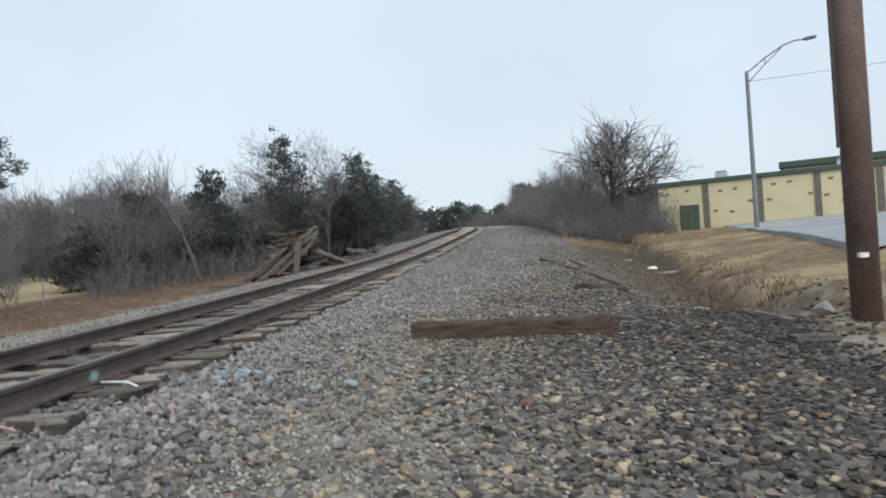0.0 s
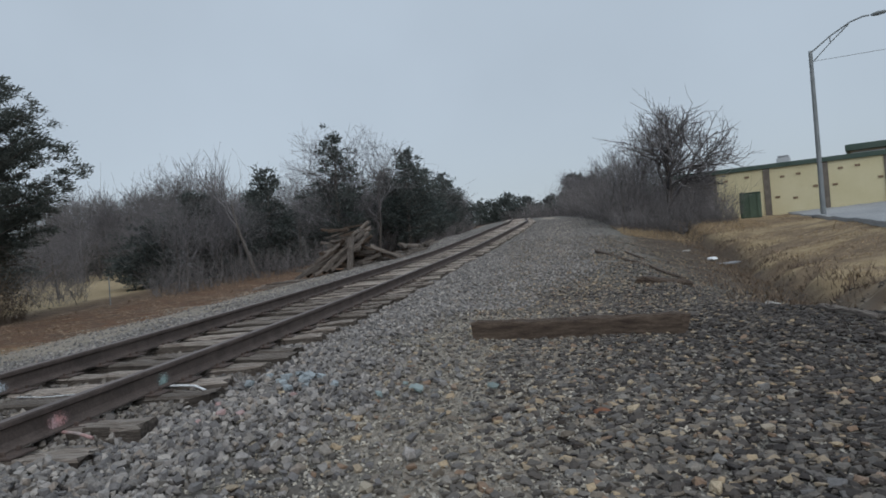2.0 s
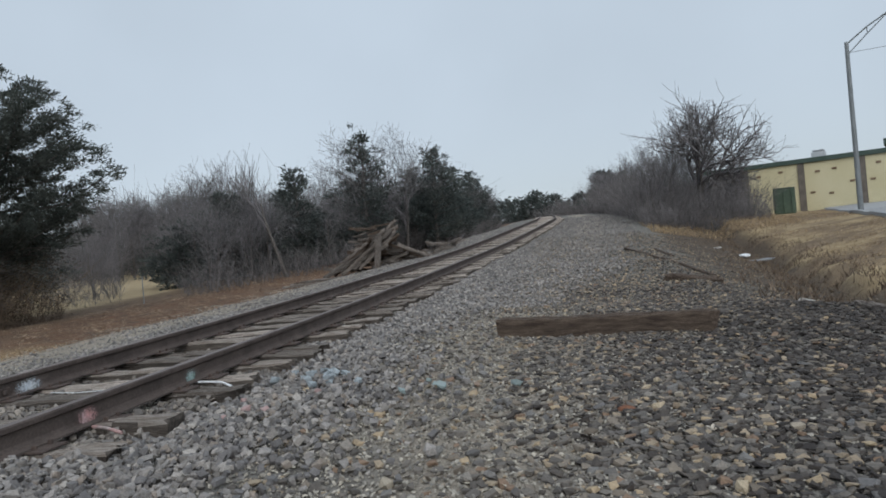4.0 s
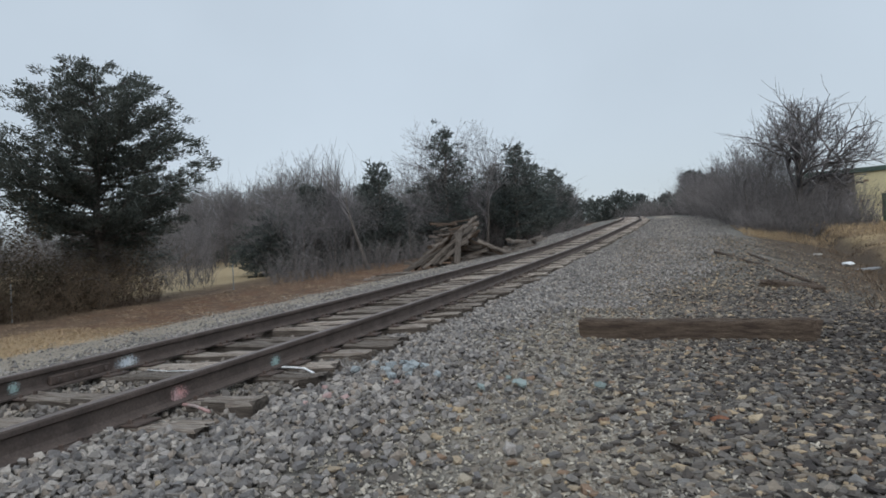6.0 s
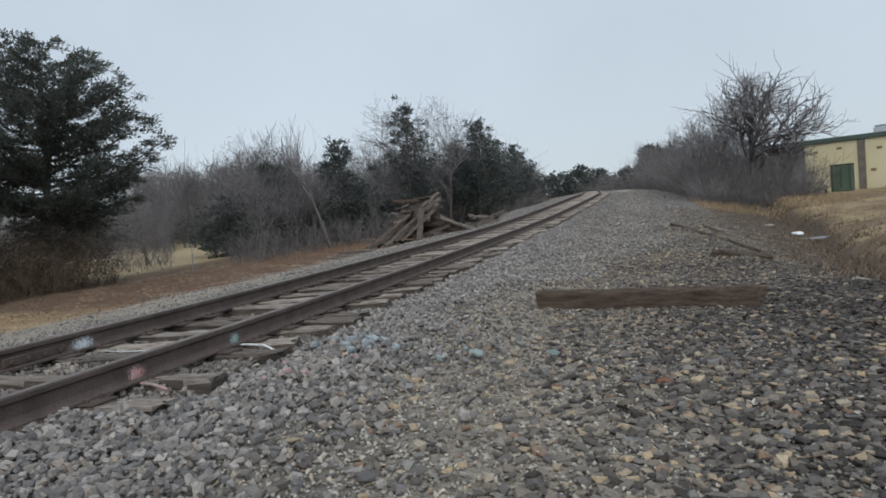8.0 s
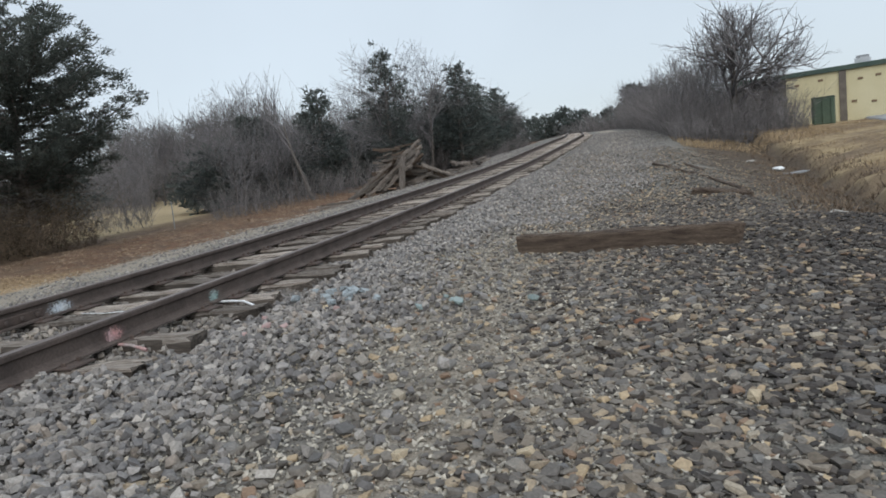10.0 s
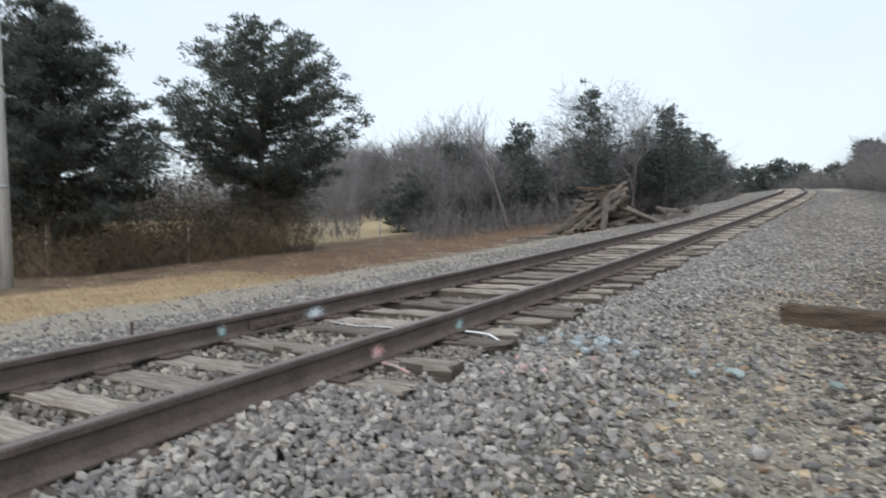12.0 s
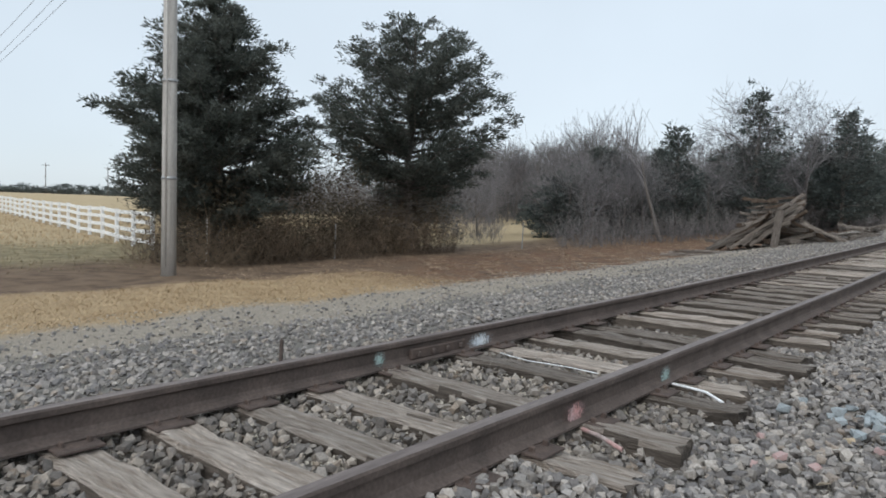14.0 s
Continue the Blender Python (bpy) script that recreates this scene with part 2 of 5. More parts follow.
def eased(table):
    """A smooth curve through a coarse table, on a one-metre grid."""
    grid = np.arange(-40.0, 260.0, 1.0)
    v = np.interp(grid, *zip(*table))
    w = np.exp(-0.5 * (np.arange(-8, 9) / 3.0) ** 2)
    return grid, np.convolve(np.pad(v, 8, mode="edge"), w / w.sum(), "valid")


TRACK_X = eased([(-40, 0), (3, 0.0), (9, 0.2), (16, 0.46), (22, 0.72), (30, 1.45), (36, 2.15), (44, 2.85), (52, 3.15), (62, 3.05), (80, 2.8), (95, 2.6), (110, 0), (130, -9), (160, -32), (260, -130)])
TRACK_Z = eased([(-40, 0), (4, 0.0), (9, 0.07), (13, 0.17), (20, 0.35), (25, 0.52), (30, 0.82), (36, 1.22), (44, 1.7), (60, 2.3), (90, 3.3), (105, 3.5), (150, 3.2), (260, 3.2)])


def track_x(y):
    return np.interp(y, *TRACK_X)


def track_z(y):
    return np.interp(y, *TRACK_Z)


U_L = [-200, -30, -13, -9, -6, -4.2, -2.5, -2.2, 0.45, 1.1, 3, 5]
Z_L = [-0.6, -0.6, -0.6, -0.55, -0.45, -0.28, -0.08, -0.085, -0.085, -0.06, -0.10, -0.14]
FAR = ([5.6, 7, 8.4, 9.6, 11, 12.6, 13.6, 16, 20, 60], [-0.25, -0.75, -1.2, -1.25, -0.75, -0.1, 0.12, 0.1, 0.3, 0.9])
NEAR = ([7, 9, 12, 14, 20, 60], [-0.24, -0.3, -0.3, -0.15, 0.2, 0.6])


def gully_x(y):
    return np.interp(y, [6, 9, 11.5, 18, 26, 30, 36], [6.5, 6.8, 7.5, 9.0, 10.4, 10.6, 10.2])


def gully_z(y):
    return np.interp(y, [7, 8.5, 11, 18, 26, 30, 36], [-0.22, -0.4, -0.72, -0.95, -0.85, -0.4, 0.5])


def lot_edge(y):
    return 12.4 + 0.225 * (np.asarray(y, float) - 14.4)


def ground(x, y):
    """The lie of the land, with the eroded gully cut between ballast and bank."""
    x, y = np.asarray(x, float), np.asarray(y, float)
    z = land(x, y)
    e, lot = track_x(y) + 5.0, lot_edge(y) - 0.3
    c = gully_x(y) + 0.22 * np.sin(1.7 * y) + 0.12 * np.sin(4.1 * y)
    zg = gully_z(y)
    xs = [e, c - 0.45, c, c + 0.3, c + 0.8, np.maximum(lot, c + 1.2)]
    zs = [land(e, y), zg + 0.2, zg, zg + 0.06, zg + 0.5 + 0.08 * np.sin(2.3 * y), land(np.maximum(lot, c + 1.2), y)]
    cut = z
    for x0, x1, z0, z1 in zip(xs, xs[1:], zs, zs[1:]):
        t = np.clip((x - x0) / np.maximum(x1 - x0, 0.05), 0, 1)
        cut = np.where((x >= x0) & (x < x1), z0 + (z1 - z0) * t, cut)
    return z + (cut - z) * smooth(y, 7.3, 9.0) * (1 - smooth(y, 34, 40))


def land(x, y):
    x, y = np.asarray(x, float), np.asarray(y, float)
    u = x - track_x(y)
    far = np.interp(u, U_L + FAR[0], Z_L + FAR[1])
    shallow = np.interp(u, U_L + [9, 13.6, 16, 20, 60], Z_L + [-0.3, 0.12, 0.1, 0.3, 0.9])
    near = np.interp(u, U_L + NEAR[0], Z_L + NEAR[1])
    k, deep = smooth(y, 8.5, 13), smooth(y, 24, 40)
    z = near * (1 - k) + k * (far * (1 - deep) + shallow * deep)
    z = z + track_z(y) * (0.35 + 0.25 * smooth(x, -60, -12) + 0.4 * smooth(u, -9, -4.5)) * (1 - 0.5 * smooth(u, 6, 13)) + 0.013 * np.clip(-x - 24, 0, 400)
    rough = smooth(np.abs(u + 0.7), 1.7, 5)
    z = z + rough * (0.035 * np.sin(1.3 * x + 0.7 * y) * np.sin(0.9 * y - 0.4 * x) + 0.02 * np.sin(3.1 * x) * np.sin(2.7 * y + 1))
    return z


def gz(x, y):
    return float(ground(x, y))


# ---- builders ----
def mesh_np(name, verts, faces, material, flat=True):
    """A mesh from arrays: faces all with the same number of corners."""
    me = bpy.data.meshes.new(name)
    verts, faces = np.asarray(verts, np.float32), np.asarray(faces, np.int32)
    me.vertices.add(len(verts))
    me.vertices.foreach_set("co", verts.ravel())
    k = faces.shape[1]
    me.loops.add(faces.size)
    me.loops.foreach_set("vertex_index", faces.ravel())
    me.polygons.add(len(faces))
    me.polygons.foreach_set("loop_start", np.arange(0, faces.size, k, dtype=np.int32))
    me.polygons.foreach_set("use_smooth", np.full(len(faces), not flat))
    me.update(calc_edges=True)
    me.validate()
    me.materials.append(material)
    return me


def under(ob, parent, label="", kind=""):
    if parent:
        ob.parent = parent
    return tagged(ob, label, kind=kind)


def part(name, bm, material, parent, label=""):
    me = bpy.data.meshes.new(name)
    bm.to_mesh(me)
    bm.free()
    me.materials.append(material)
    return under(new(name, me), parent, label)


def part_np(name, verts, faces, material, parent, label="", flat=True, kind=""):
    return under(new(name, mesh_np(name, verts, faces, material, flat)), parent, label, kind)


def box(sx, sy, sz, at=(0, 0, 0), bevel=0.0, turn=None, bm=None):
    """A box of that size, centred at its place; bevelled."""
    b = bmesh.new()
    bmesh.ops.create_cube(b, size=1)
    bmesh.ops.scale(b, vec=(sx, sy, sz), verts=b.verts)
    if bevel:
        bmesh.ops.bevel(b, geom=b.edges[:], offset=bevel, segments=1, affect="EDGES")
    if turn is not None:
        bmesh.ops.transform(b, matrix=turn, verts=b.verts)
    bmesh.ops.translate(b, vec=at, verts=b.verts)
    if bm is None:
        return b
    me = bpy.data.meshes.new("tmp")
    b.to_mesh(me)
    b.free()
    bm.from_mesh(me)
    bpy.data.meshes.remove(me)
    return bm


def tubes(segs, sides=4):
    """Verts and quads of tapered tubes: rows of start, end, start radius, end radius."""
    s = np.array(segs, float).reshape(-1, 8)
    a, b, ra, rb = s[:, :3], s[:, 3:6], s[:, 6:7], s[:, 7:8]
    d = b - a
    d /= np.linalg.norm(d, axis=1, keepdims=True) + 1e-9
    ref = np.where(np.abs(d[:, 2:3]) < 0.9, [[0, 0, 1.0]], [[1.0, 0, 0]])
    p = np.cross(d, ref)
    p /= np.linalg.norm(p, axis=1, keepdims=True) + 1e-9
    q = np.cross(d, p)
    rings = []
    for base, r in ((a, ra), (b, rb)):
        for k in range(sides):
            t = 2 * math.pi * k / sides
            rings.append(base + r * (math.cos(t) * p + math.sin(t) * q))
    v = np.stack(rings, 1)
    n = len(s)
    f = np.array([[k, (k + 1) % sides, sides + (k + 1) % sides, sides + k] for k in range(sides)])
    faces = (np.arange(n)[:, None, None] * 2 * sides + f[None]).reshape(-1, 4)
    return v.reshape(-1, 3), faces


def lathe(profile, sides=16):
    """A bmesh turned round z from (radius, z) pairs, closed at both ends."""
    bm = bmesh.new()
    rings = [[bm.verts.new((r * math.cos(2 * math.pi * k / sides), r * math.sin(2 * math.pi * k / sides), z)) for k in range(sides)] for r, z in profile]
    for a, b in zip(rings, rings[1:]):
        for k in range(sides):
            bm.faces.new((a[k], a[(k + 1) % sides], b[(k + 1) % sides], b[k])).smooth = True
    bm.faces.new(rings[0][::-1])
    bm.faces.new(rings[-1])
    return bm


def thing(name, at, label, category, group="", turn=0.0):
    ob = new(name)
    ob.matrix_world = pose(*at, 0, 0, turn)
    return tagged(ob, label, category, group)


# ---- ground ----
def spread(lo, hi, mid, near, n):
    """Grid lines that lie close together round mid and widen outwards."""
    t = np.linspace(-1, 1, n)
    k = np.sinh(4.2 * t) / np.sinh(4.2)
    return np.where(t < 0, mid + k * (mid - lo), mid + k * (hi - mid))


gx, gy = spread(-900, 700, 5, 1, 420), spread(-300, 1400, 14, 1, 340)
GX, GY = np.meshgrid(gx, gy)
gv = np.stack([GX, GY, ground(GX, GY) - 0.005], -1).reshape(-1, 3)
ids = np.arange(gv.shape[0]).reshape(GX.shape)
gf = np.stack([ids[:-1, :-1], ids[:-1, 1:], ids[1:, 1:], ids[1:, :-1]], -1).reshape(-1, 4)


def ground_material():
    m, n, l, s = bare("ground_surface")
    tc = n.new("ShaderNodeTexCoord").outputs["Object"]
    big = noise_fac(n, l, tc, 0.35, 6)
    mid = noise_fac(n, l, tc, 2.2, 6)
    fine = noise_fac(n, l, tc, 28, 6, 0.3, 0.7)
    grit = noise_fac(n, l, tc, 110, 3, 0.3, 0.7)
    wob = n.new("ShaderNodeTexNoise")
    wob.inputs["Scale"].default_value, wob.inputs["Detail"].default_value = 0.55, 5
    l.new(tc, wob.inputs["Vector"])
    sep = n.new("ShaderNodeSeparateXYZ")
    l.new(tc, sep.inputs[0])

    def math_node(op, a, b):
        q = n.new("ShaderNodeMath")
        q.operation = op
        for value, sock in ((a, q.inputs[0]), (b, q.inputs[1])):
            if isinstance(value, (int, float)):
                sock.default_value = value
            else:
                l.new(value, sock)
        return q.outputs[0]

    def step(value, a, b):
        r = n.new("ShaderNodeMapRange")
        r.interpolation_type = "SMOOTHSTEP"
        r.inputs["From Min"].default_value, r.inputs["From Max"].default_value = a, b
        l.new(value, r.inputs["Value"])
        return r.outputs[0]

    bow = math_node("MINIMUM", math_node("MAXIMUM", math_node("SUBTRACT", sep.outputs[1], 9.0), 0.0), 36.0)
    u = math_node("SUBTRACT", sep.outputs[0], math_node("MULTIPLY", bow, 0.079))
    u = math_node("ADD", u, math_node("MULTIPLY", math_node("SUBTRACT", wob.outputs["Fac"], 0.5), 2.2))
    gravel = ramp_mix(n, l, fine, (0.075, 0.07, 0.062), (0.18, 0.168, 0.15))
    gravel = ramp_mix(n, l, grit, gravel, (0.24, 0.225, 0.2))
    path = ramp_mix(n, l, fine, ramp_mix(n, l, grit, (0.2, 0.172, 0.138), (0.36, 0.318, 0.262)), ramp_mix(n, l, grit, (0.28, 0.245, 0.2), (0.42, 0.372, 0.31)))
    straw = ramp_mix(n, l, mid, ramp_mix(n, l, fine, (0.3, 0.21, 0.12), (0.42, 0.31, 0.185)), ramp_mix(n, l, fine, (0.37, 0.27, 0.16), (0.48, 0.365, 0.225)))
    dirt = ramp_mix(n, l, mid, (0.115, 0.08, 0.055), (0.2, 0.14, 0.095))
    mulch = ramp_mix(n, l, mid, ramp_mix(n, l, fine, (0.075, 0.052, 0.038), (0.17, 0.115, 0.08)), ramp_mix(n, l, fine, (0.115, 0.064, 0.04), (0.235, 0.135, 0.08)))
    field = ramp_mix(n, l, math_node("MULTIPLY", step(u, -30.0, -23.0), math_node("SUBTRACT", 1.0, step(sep.outputs[1], 17.0, 24.0))), ramp_mix(n, l, mid, (0.36, 0.28, 0.17), (0.43, 0.34, 0.21)), ramp_mix(n, l, mid, (0.17, 0.145, 0.085), (0.29, 0.24, 0.145)))
    bank = ramp_mix(n, l, mid, (0.3, 0.22, 0.125), (0.43, 0.335, 0.2))
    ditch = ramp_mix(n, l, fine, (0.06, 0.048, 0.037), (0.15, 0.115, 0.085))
    lane = math_node("MULTIPLY", step(u, 1.5, 2.2), math_node("SUBTRACT", 1.0, step(u, 2.9, 3.7)))
    col = ramp_mix(n, l, lane, gravel, path)
    # left of the track: grey shoulder, pale lane, straw strip or red mulch, dark dirt, field
    lane2 = math_node("SUBTRACT", 1.0, step(u, -5.6, -4.4))
    col = ramp_mix(n, l, lane2, col, path)
    yy = math_node("ADD", sep.outputs[1], math_node("MULTIPLY", math_node("SUBTRACT", wob.outputs["Fac"], 0.5), 4.0))
    ahead = step(yy, 9.5, 13.5)
    strip = ramp_mix(n, l, ahead, straw, mulch)
    col = ramp_mix(n, l, math_node("SUBTRACT", 1.0, step(u, -7.6, -6.8)), col, strip)
    back = ramp_mix(n, l, step(yy, 12.0, 18.0), dirt, mulch)
    col = ramp_mix(n, l, math_node("SUBTRACT", 1.0, step(u, -11.6, -10.8)), col, back)
    col = ramp_mix(n, l, math_node("SUBTRACT", 1.0, step(u, -15.0, -12.5)), col, dirt)
    col = ramp_mix(n, l, math_node("SUBTRACT", 1.0, step(u, -19.0, -16.0)), col, field)
    # right: brown gully, straw-coloured bank, pale dust round the sign's foot
    run = math_node("MINIMUM", math_node("MAXIMUM", math_node("SUBTRACT", sep.outputs[1], 8.0), -2.0), 19.0)
    v = math_node("SUBTRACT", sep.outputs[0], math_node("ADD", math_node("MULTIPLY", run, 0.205), 6.2))
    v = math_node("ADD", v, math_node("MULTIPLY", math_node("SUBTRACT", wob.outputs["Fac"], 0.5), 1.2))
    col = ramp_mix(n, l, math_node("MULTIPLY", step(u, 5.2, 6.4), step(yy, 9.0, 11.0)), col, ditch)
    sward = ramp_mix(n, l, step(big, 0.25, 0.95), ramp_mix(n, l, mid, (0.16, 0.115, 0.078), (0.27, 0.2, 0.128)), bank)
    sward = ramp_mix(n, l, math_node("MULTIPLY", math_node("SUBTRACT", 1.0, step(yy, 8.5, 10.5)), step(mid, 0.2, 0.8)), sward, path)
    v = math_node("SUBTRACT", v, math_node("MULTIPLY", step(yy, 8.5, 11.0), 0.5))
    col = ramp_mix(n, l, math_node("MULTIPLY", step(v, 0.25, 0.95), step(yy, 2.5, 4.5)), col, sward)
    l.new(col, s.inputs["Base Color"])
    s.inputs["Roughness"].default_value = 0.95
    s.inputs["Specular IOR Level"].default_value = 0.2
    hsum = math_node("ADD", fine, math_node("MULTIPLY", grit, 0.5))
    bumped(n, l, s, hsum, 0.8, 0.02)
    return m


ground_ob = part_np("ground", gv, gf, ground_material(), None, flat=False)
tagged(ground_ob, "gravel, dirt, dry grass and field ground beside railway", "ground", kind="structure")

rng = np.random.default_rng(7)


# ---- railway track ----
def sweep(section, ys, x_off, z_off):
    """Verts and quads of a section (x, z pairs, closed) carried along the track."""
    sec = np.array(section)
    k, n = len(sec), len(ys)
    cx, cz = track_x(ys) + x_off, track_z(ys) + z_off
    v = np.stack([cx[:, None] + sec[None, :, 0], np.repeat(ys[:, None], k, 1), cz[:, None] + sec[None, :, 1]], -1)
    idx = np.arange(n * k).reshape(n, k)
    nxt = np.roll(idx, -1, 1)
    f = np.stack([idx[:-1], nxt[:-1], nxt[1:], idx[1:]], -1).reshape(-1, 4)
    return v.reshape(-1, 3), f


RAIL = [(-0.07, 0.0), (-0.07, 0.012), (-0.02, 0.028), (-0.009, 0.045), (-0.009, 0.118), (-0.034, 0.132), (-0.036, 0.158), (-0.03, 0.168),
        (0.03, 0.168), (0.036, 0.158), (0.034, 0.132), (0.009, 0.118), (0.009, 0.045), (0.02, 0.028), (0.07, 0.012), (0.07, 0.0)]
track_ys = np.concatenate([np.arange(-12, 20, 1.0), np.arange(20, 200, 2.0)])
track = thing("railway_track", (0, 0, 0), "railway track of rusty rails on weathered wooden ties", "railway track")
GAUGE = 1.505


def rail(x_off):
    v, f = sweep(RAIL, track_ys, x_off, 0.012)
    ob = part_np("rail", v, f, M_RAIL, track, "dark rusty steel rail with a worn head", flat=True)
    me = ob.data
    me.materials.append(M_RAILTOP)
    tops = np.tile(np.arange(16) == 7, len(track_ys) - 1)
    me.polygons.foreach_set("material_index", tops.astype(np.int32))
    return ob


near_rail, far_rail = rail(0.0), rail(-GAUGE)


def joint_bar(parent, x, y, side):
    b = box(0.03, 0.62, 0.075, (x + side * 0.026, y, 0.09), 0.008)
    ob = part("joint_bar", b, M_PLATE, parent, "bolted rusty steel joint bar")
    for k in range(4):
        part("bolt", box(0.022, 0.035, 0.035, (x + side * 0.05, y - 0.24 + 0.16 * k, 0.09), 0.006), M_RAIL, ob)


joint_bar(far_rail, -GAUGE + float(track_x(4.4)), 4.4, 1)


def splash(name, material, parent, centre, w, h, facing, label, seed, flat=False):
    """A thin irregular patch of sprayed paint, upright on a rail's side or lying on stones."""
    r = np.random.default_rng(seed)
    bm = bmesh.new()
    pts = []
    if not flat:
        centre = (centre[0] + float(track_x(centre[1])), centre[1], centre[2])
    for k in range(18):
        a, q = 2 * math.pi * k / 18, 0.92 + 0.16 * r.random()
        du, dv = w / 2 * q * math.cos(a), h / 2 * q * math.sin(a)
        pts.append((centre[0] + du, centre[1] + dv, centre[2]) if flat else (centre[0], centre[1] + du, centre[2] + dv))
    top = [bm.verts.new(p) for p in pts]
    off = (0, 0, -0.003) if flat else (-0.003 * facing, 0, 0)
    low = [bm.verts.new(Vector(p) + Vector(off)) for p in pts]
    bm.faces.new(top)
    for k in range(18):
        bm.faces.new((top[k], low[k], low[(k + 1) % 18], top[(k + 1) % 18]))
    return part(name, bm, material, parent, label)


splash("paint_mark", M_BLUESPRAY, far_rail, (-GAUGE + 0.047, 4.87, 0.095), 0.34, 0.15, 1, "white sprayed marking paint on the rail", 1)
splash("paint_mark", M_TEALSPRAY, far_rail, (-GAUGE + 0.038, 3.79, 0.1), 0.14, 0.13, 1, "pale teal paint mark on the rail", 2)
splash("paint_mark", M_PINKSPRAY, near_rail, (0.038, 3.71, 0.085), 0.24, 0.15, 1, "pink sprayed marking paint on the rail", 3)
splash("paint_mark", M_TEALSPRAY, near_rail, (0.038, 4.86, 0.09), 0.2, 0.14, 1, "pale teal paint mark on the rail", 4)


def tie_mesh(seed, length=2.59, width=0.215, deep=0.17):
    """A worn railway tie along x with split, sagging and rounded edges; its top lies near z = 0."""
    r = np.random.default_rng(seed)
    nx, sec = 15, [(-0.5, -1), (-0.5, -0.12), (-0.44, 0), (-0.22, 0), (-0.08, 0), (-0.05, -0.06), (0.0, 0), (0.2, 0), (0.43, 0), (0.5, -0.12), (0.5, -1)]
    xs = np.linspace(-length / 2, length / 2, nx)
    k = len(sec)
    v = np.zeros((nx, k, 3))
    wear = r.normal(0, 0.005, (nx, k)) + r.normal(0, 0.004, (nx, 1))
    split = r.uniform(0.2, 1.4)
    for a, x in enumerate(xs):
        for b, (s, t) in enumerate(sec):
            z = t * deep if t == -1 else (t * 0.17 * (split if b == 5 else 1))
            v[a, b] = (x + (r.normal(0, 0.02) if a in (0, nx - 1) else 0), s * width * (1 + 0.03 * r.normal()), z + wear[a, b] * (t > -1))
    idx = np.arange(nx * k).reshape(nx, k)
    f = np.stack([idx[:-1, :-1], idx[1:, :-1], idx[1:, 1:], idx[:-1, 1:]], -1).reshape(-1, 4)
    bm = bmesh.new()
    vs = [bm.verts.new(p) for p in v.reshape(-1, 3)]
    for q in f:
        bm.faces.new([vs[i] for i in q])
    bm.faces.new([vs[i] for i in idx[0]])
    bm.faces.new([vs[i] for i in idx[-1]][::-1])
    bmesh.ops.recalc_face_normals(bm, faces=bm.faces[:])
    # Faces not turned upward take the darker side colour, shade included.
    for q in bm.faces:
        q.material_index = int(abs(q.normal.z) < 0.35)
    me = bpy.data.meshes.new("tie")
    bm.to_mesh(me)
    bm.free()
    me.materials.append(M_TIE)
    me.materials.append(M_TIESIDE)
    return me


tie_meshes = [tie_mesh(s) for s in range(9)]
plate_bm = box(0.36, 0.2, 0.014, (0, 0, 0), 0.003)
for sx in (-0.1, 0.1):
    for sy in (-0.06, 0.06):
        box(0.03, 0.018, 0.035, (sx, sy, 0.016), 0.004, bm=plate_bm)
plate_me = bpy.data.meshes.new("tie_plate")
plate_bm.to_mesh(plate_me)
plate_bm.free()
plate_me.materials.append(M_PLATE)
tie_ys = list(np.arange(-6.2, 1.3, 0.52)) + [1.4, 1.87, 2.3, 2.8, 3.27, 3.85, 4.66, 5.1, 5.67, 6.17, 6.65, 7.27, 7.87] + list(np.arange(8.4, 100, 0.53) + rng.normal(0, 0.03, 173))
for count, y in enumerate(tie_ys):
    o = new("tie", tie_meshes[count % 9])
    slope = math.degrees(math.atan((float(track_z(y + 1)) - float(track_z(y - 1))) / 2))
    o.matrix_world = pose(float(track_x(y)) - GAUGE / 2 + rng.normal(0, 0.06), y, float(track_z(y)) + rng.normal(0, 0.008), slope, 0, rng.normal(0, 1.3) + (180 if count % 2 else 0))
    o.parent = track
    if -1 < y < 18:
        for off in (0.0, -GAUGE):
            p = new("tie_plate", plate_me)
            p.matrix_world = Matrix.Translation((float(track_x(y)) + off, y, float(track_z(y)) + 0.009))
            p.parent = o
            p.matrix_parent_inverse = o.matrix_world.inverted()


def hose(name, pts, rad, material, label, category):
    ob = part_np(name, *tubes([(*a, *b, rad, rad) for a, b in zip(pts, pts[1:])], 8), material, None, flat=False)
    return tagged(ob, label, category, "marking scraps by the rail joint")


hose("white_rope", [(-1.2, 4.9, 0.02), (-0.9, 4.82, 0.022), (-0.6, 4.86, 0.022), (-0.34, 4.84, 0.022)], 0.004, M_WHITE, "thin white rope lying along a wooden tie", "rope")
hose("white_tube", [(0.1, 4.92, 0.03), (0.25, 4.88, 0.035), (0.38, 4.86, 0.03), (0.5, 4.8, 0.0)], 0.009, M_WHITE, "bent white plastic tube on a tie end", "tube")
hose("pink_tube", [(0.16, 3.66, 0.03), (0.28, 3.62, 0.03), (0.4, 3.6, 0.0)], 0.011, M_PINK, "short pink painted stick beside the rail", "stick")
stake = part_np("steel_stake", *tubes([(-2.07, 3.47, -0.2, -2.06, 3.48, 0.18, 0.015, 0.015)], 6), M_RAIL, None, flat=False)
tagged(stake, "short rusty steel stake in the ballast shoulder", "stake")

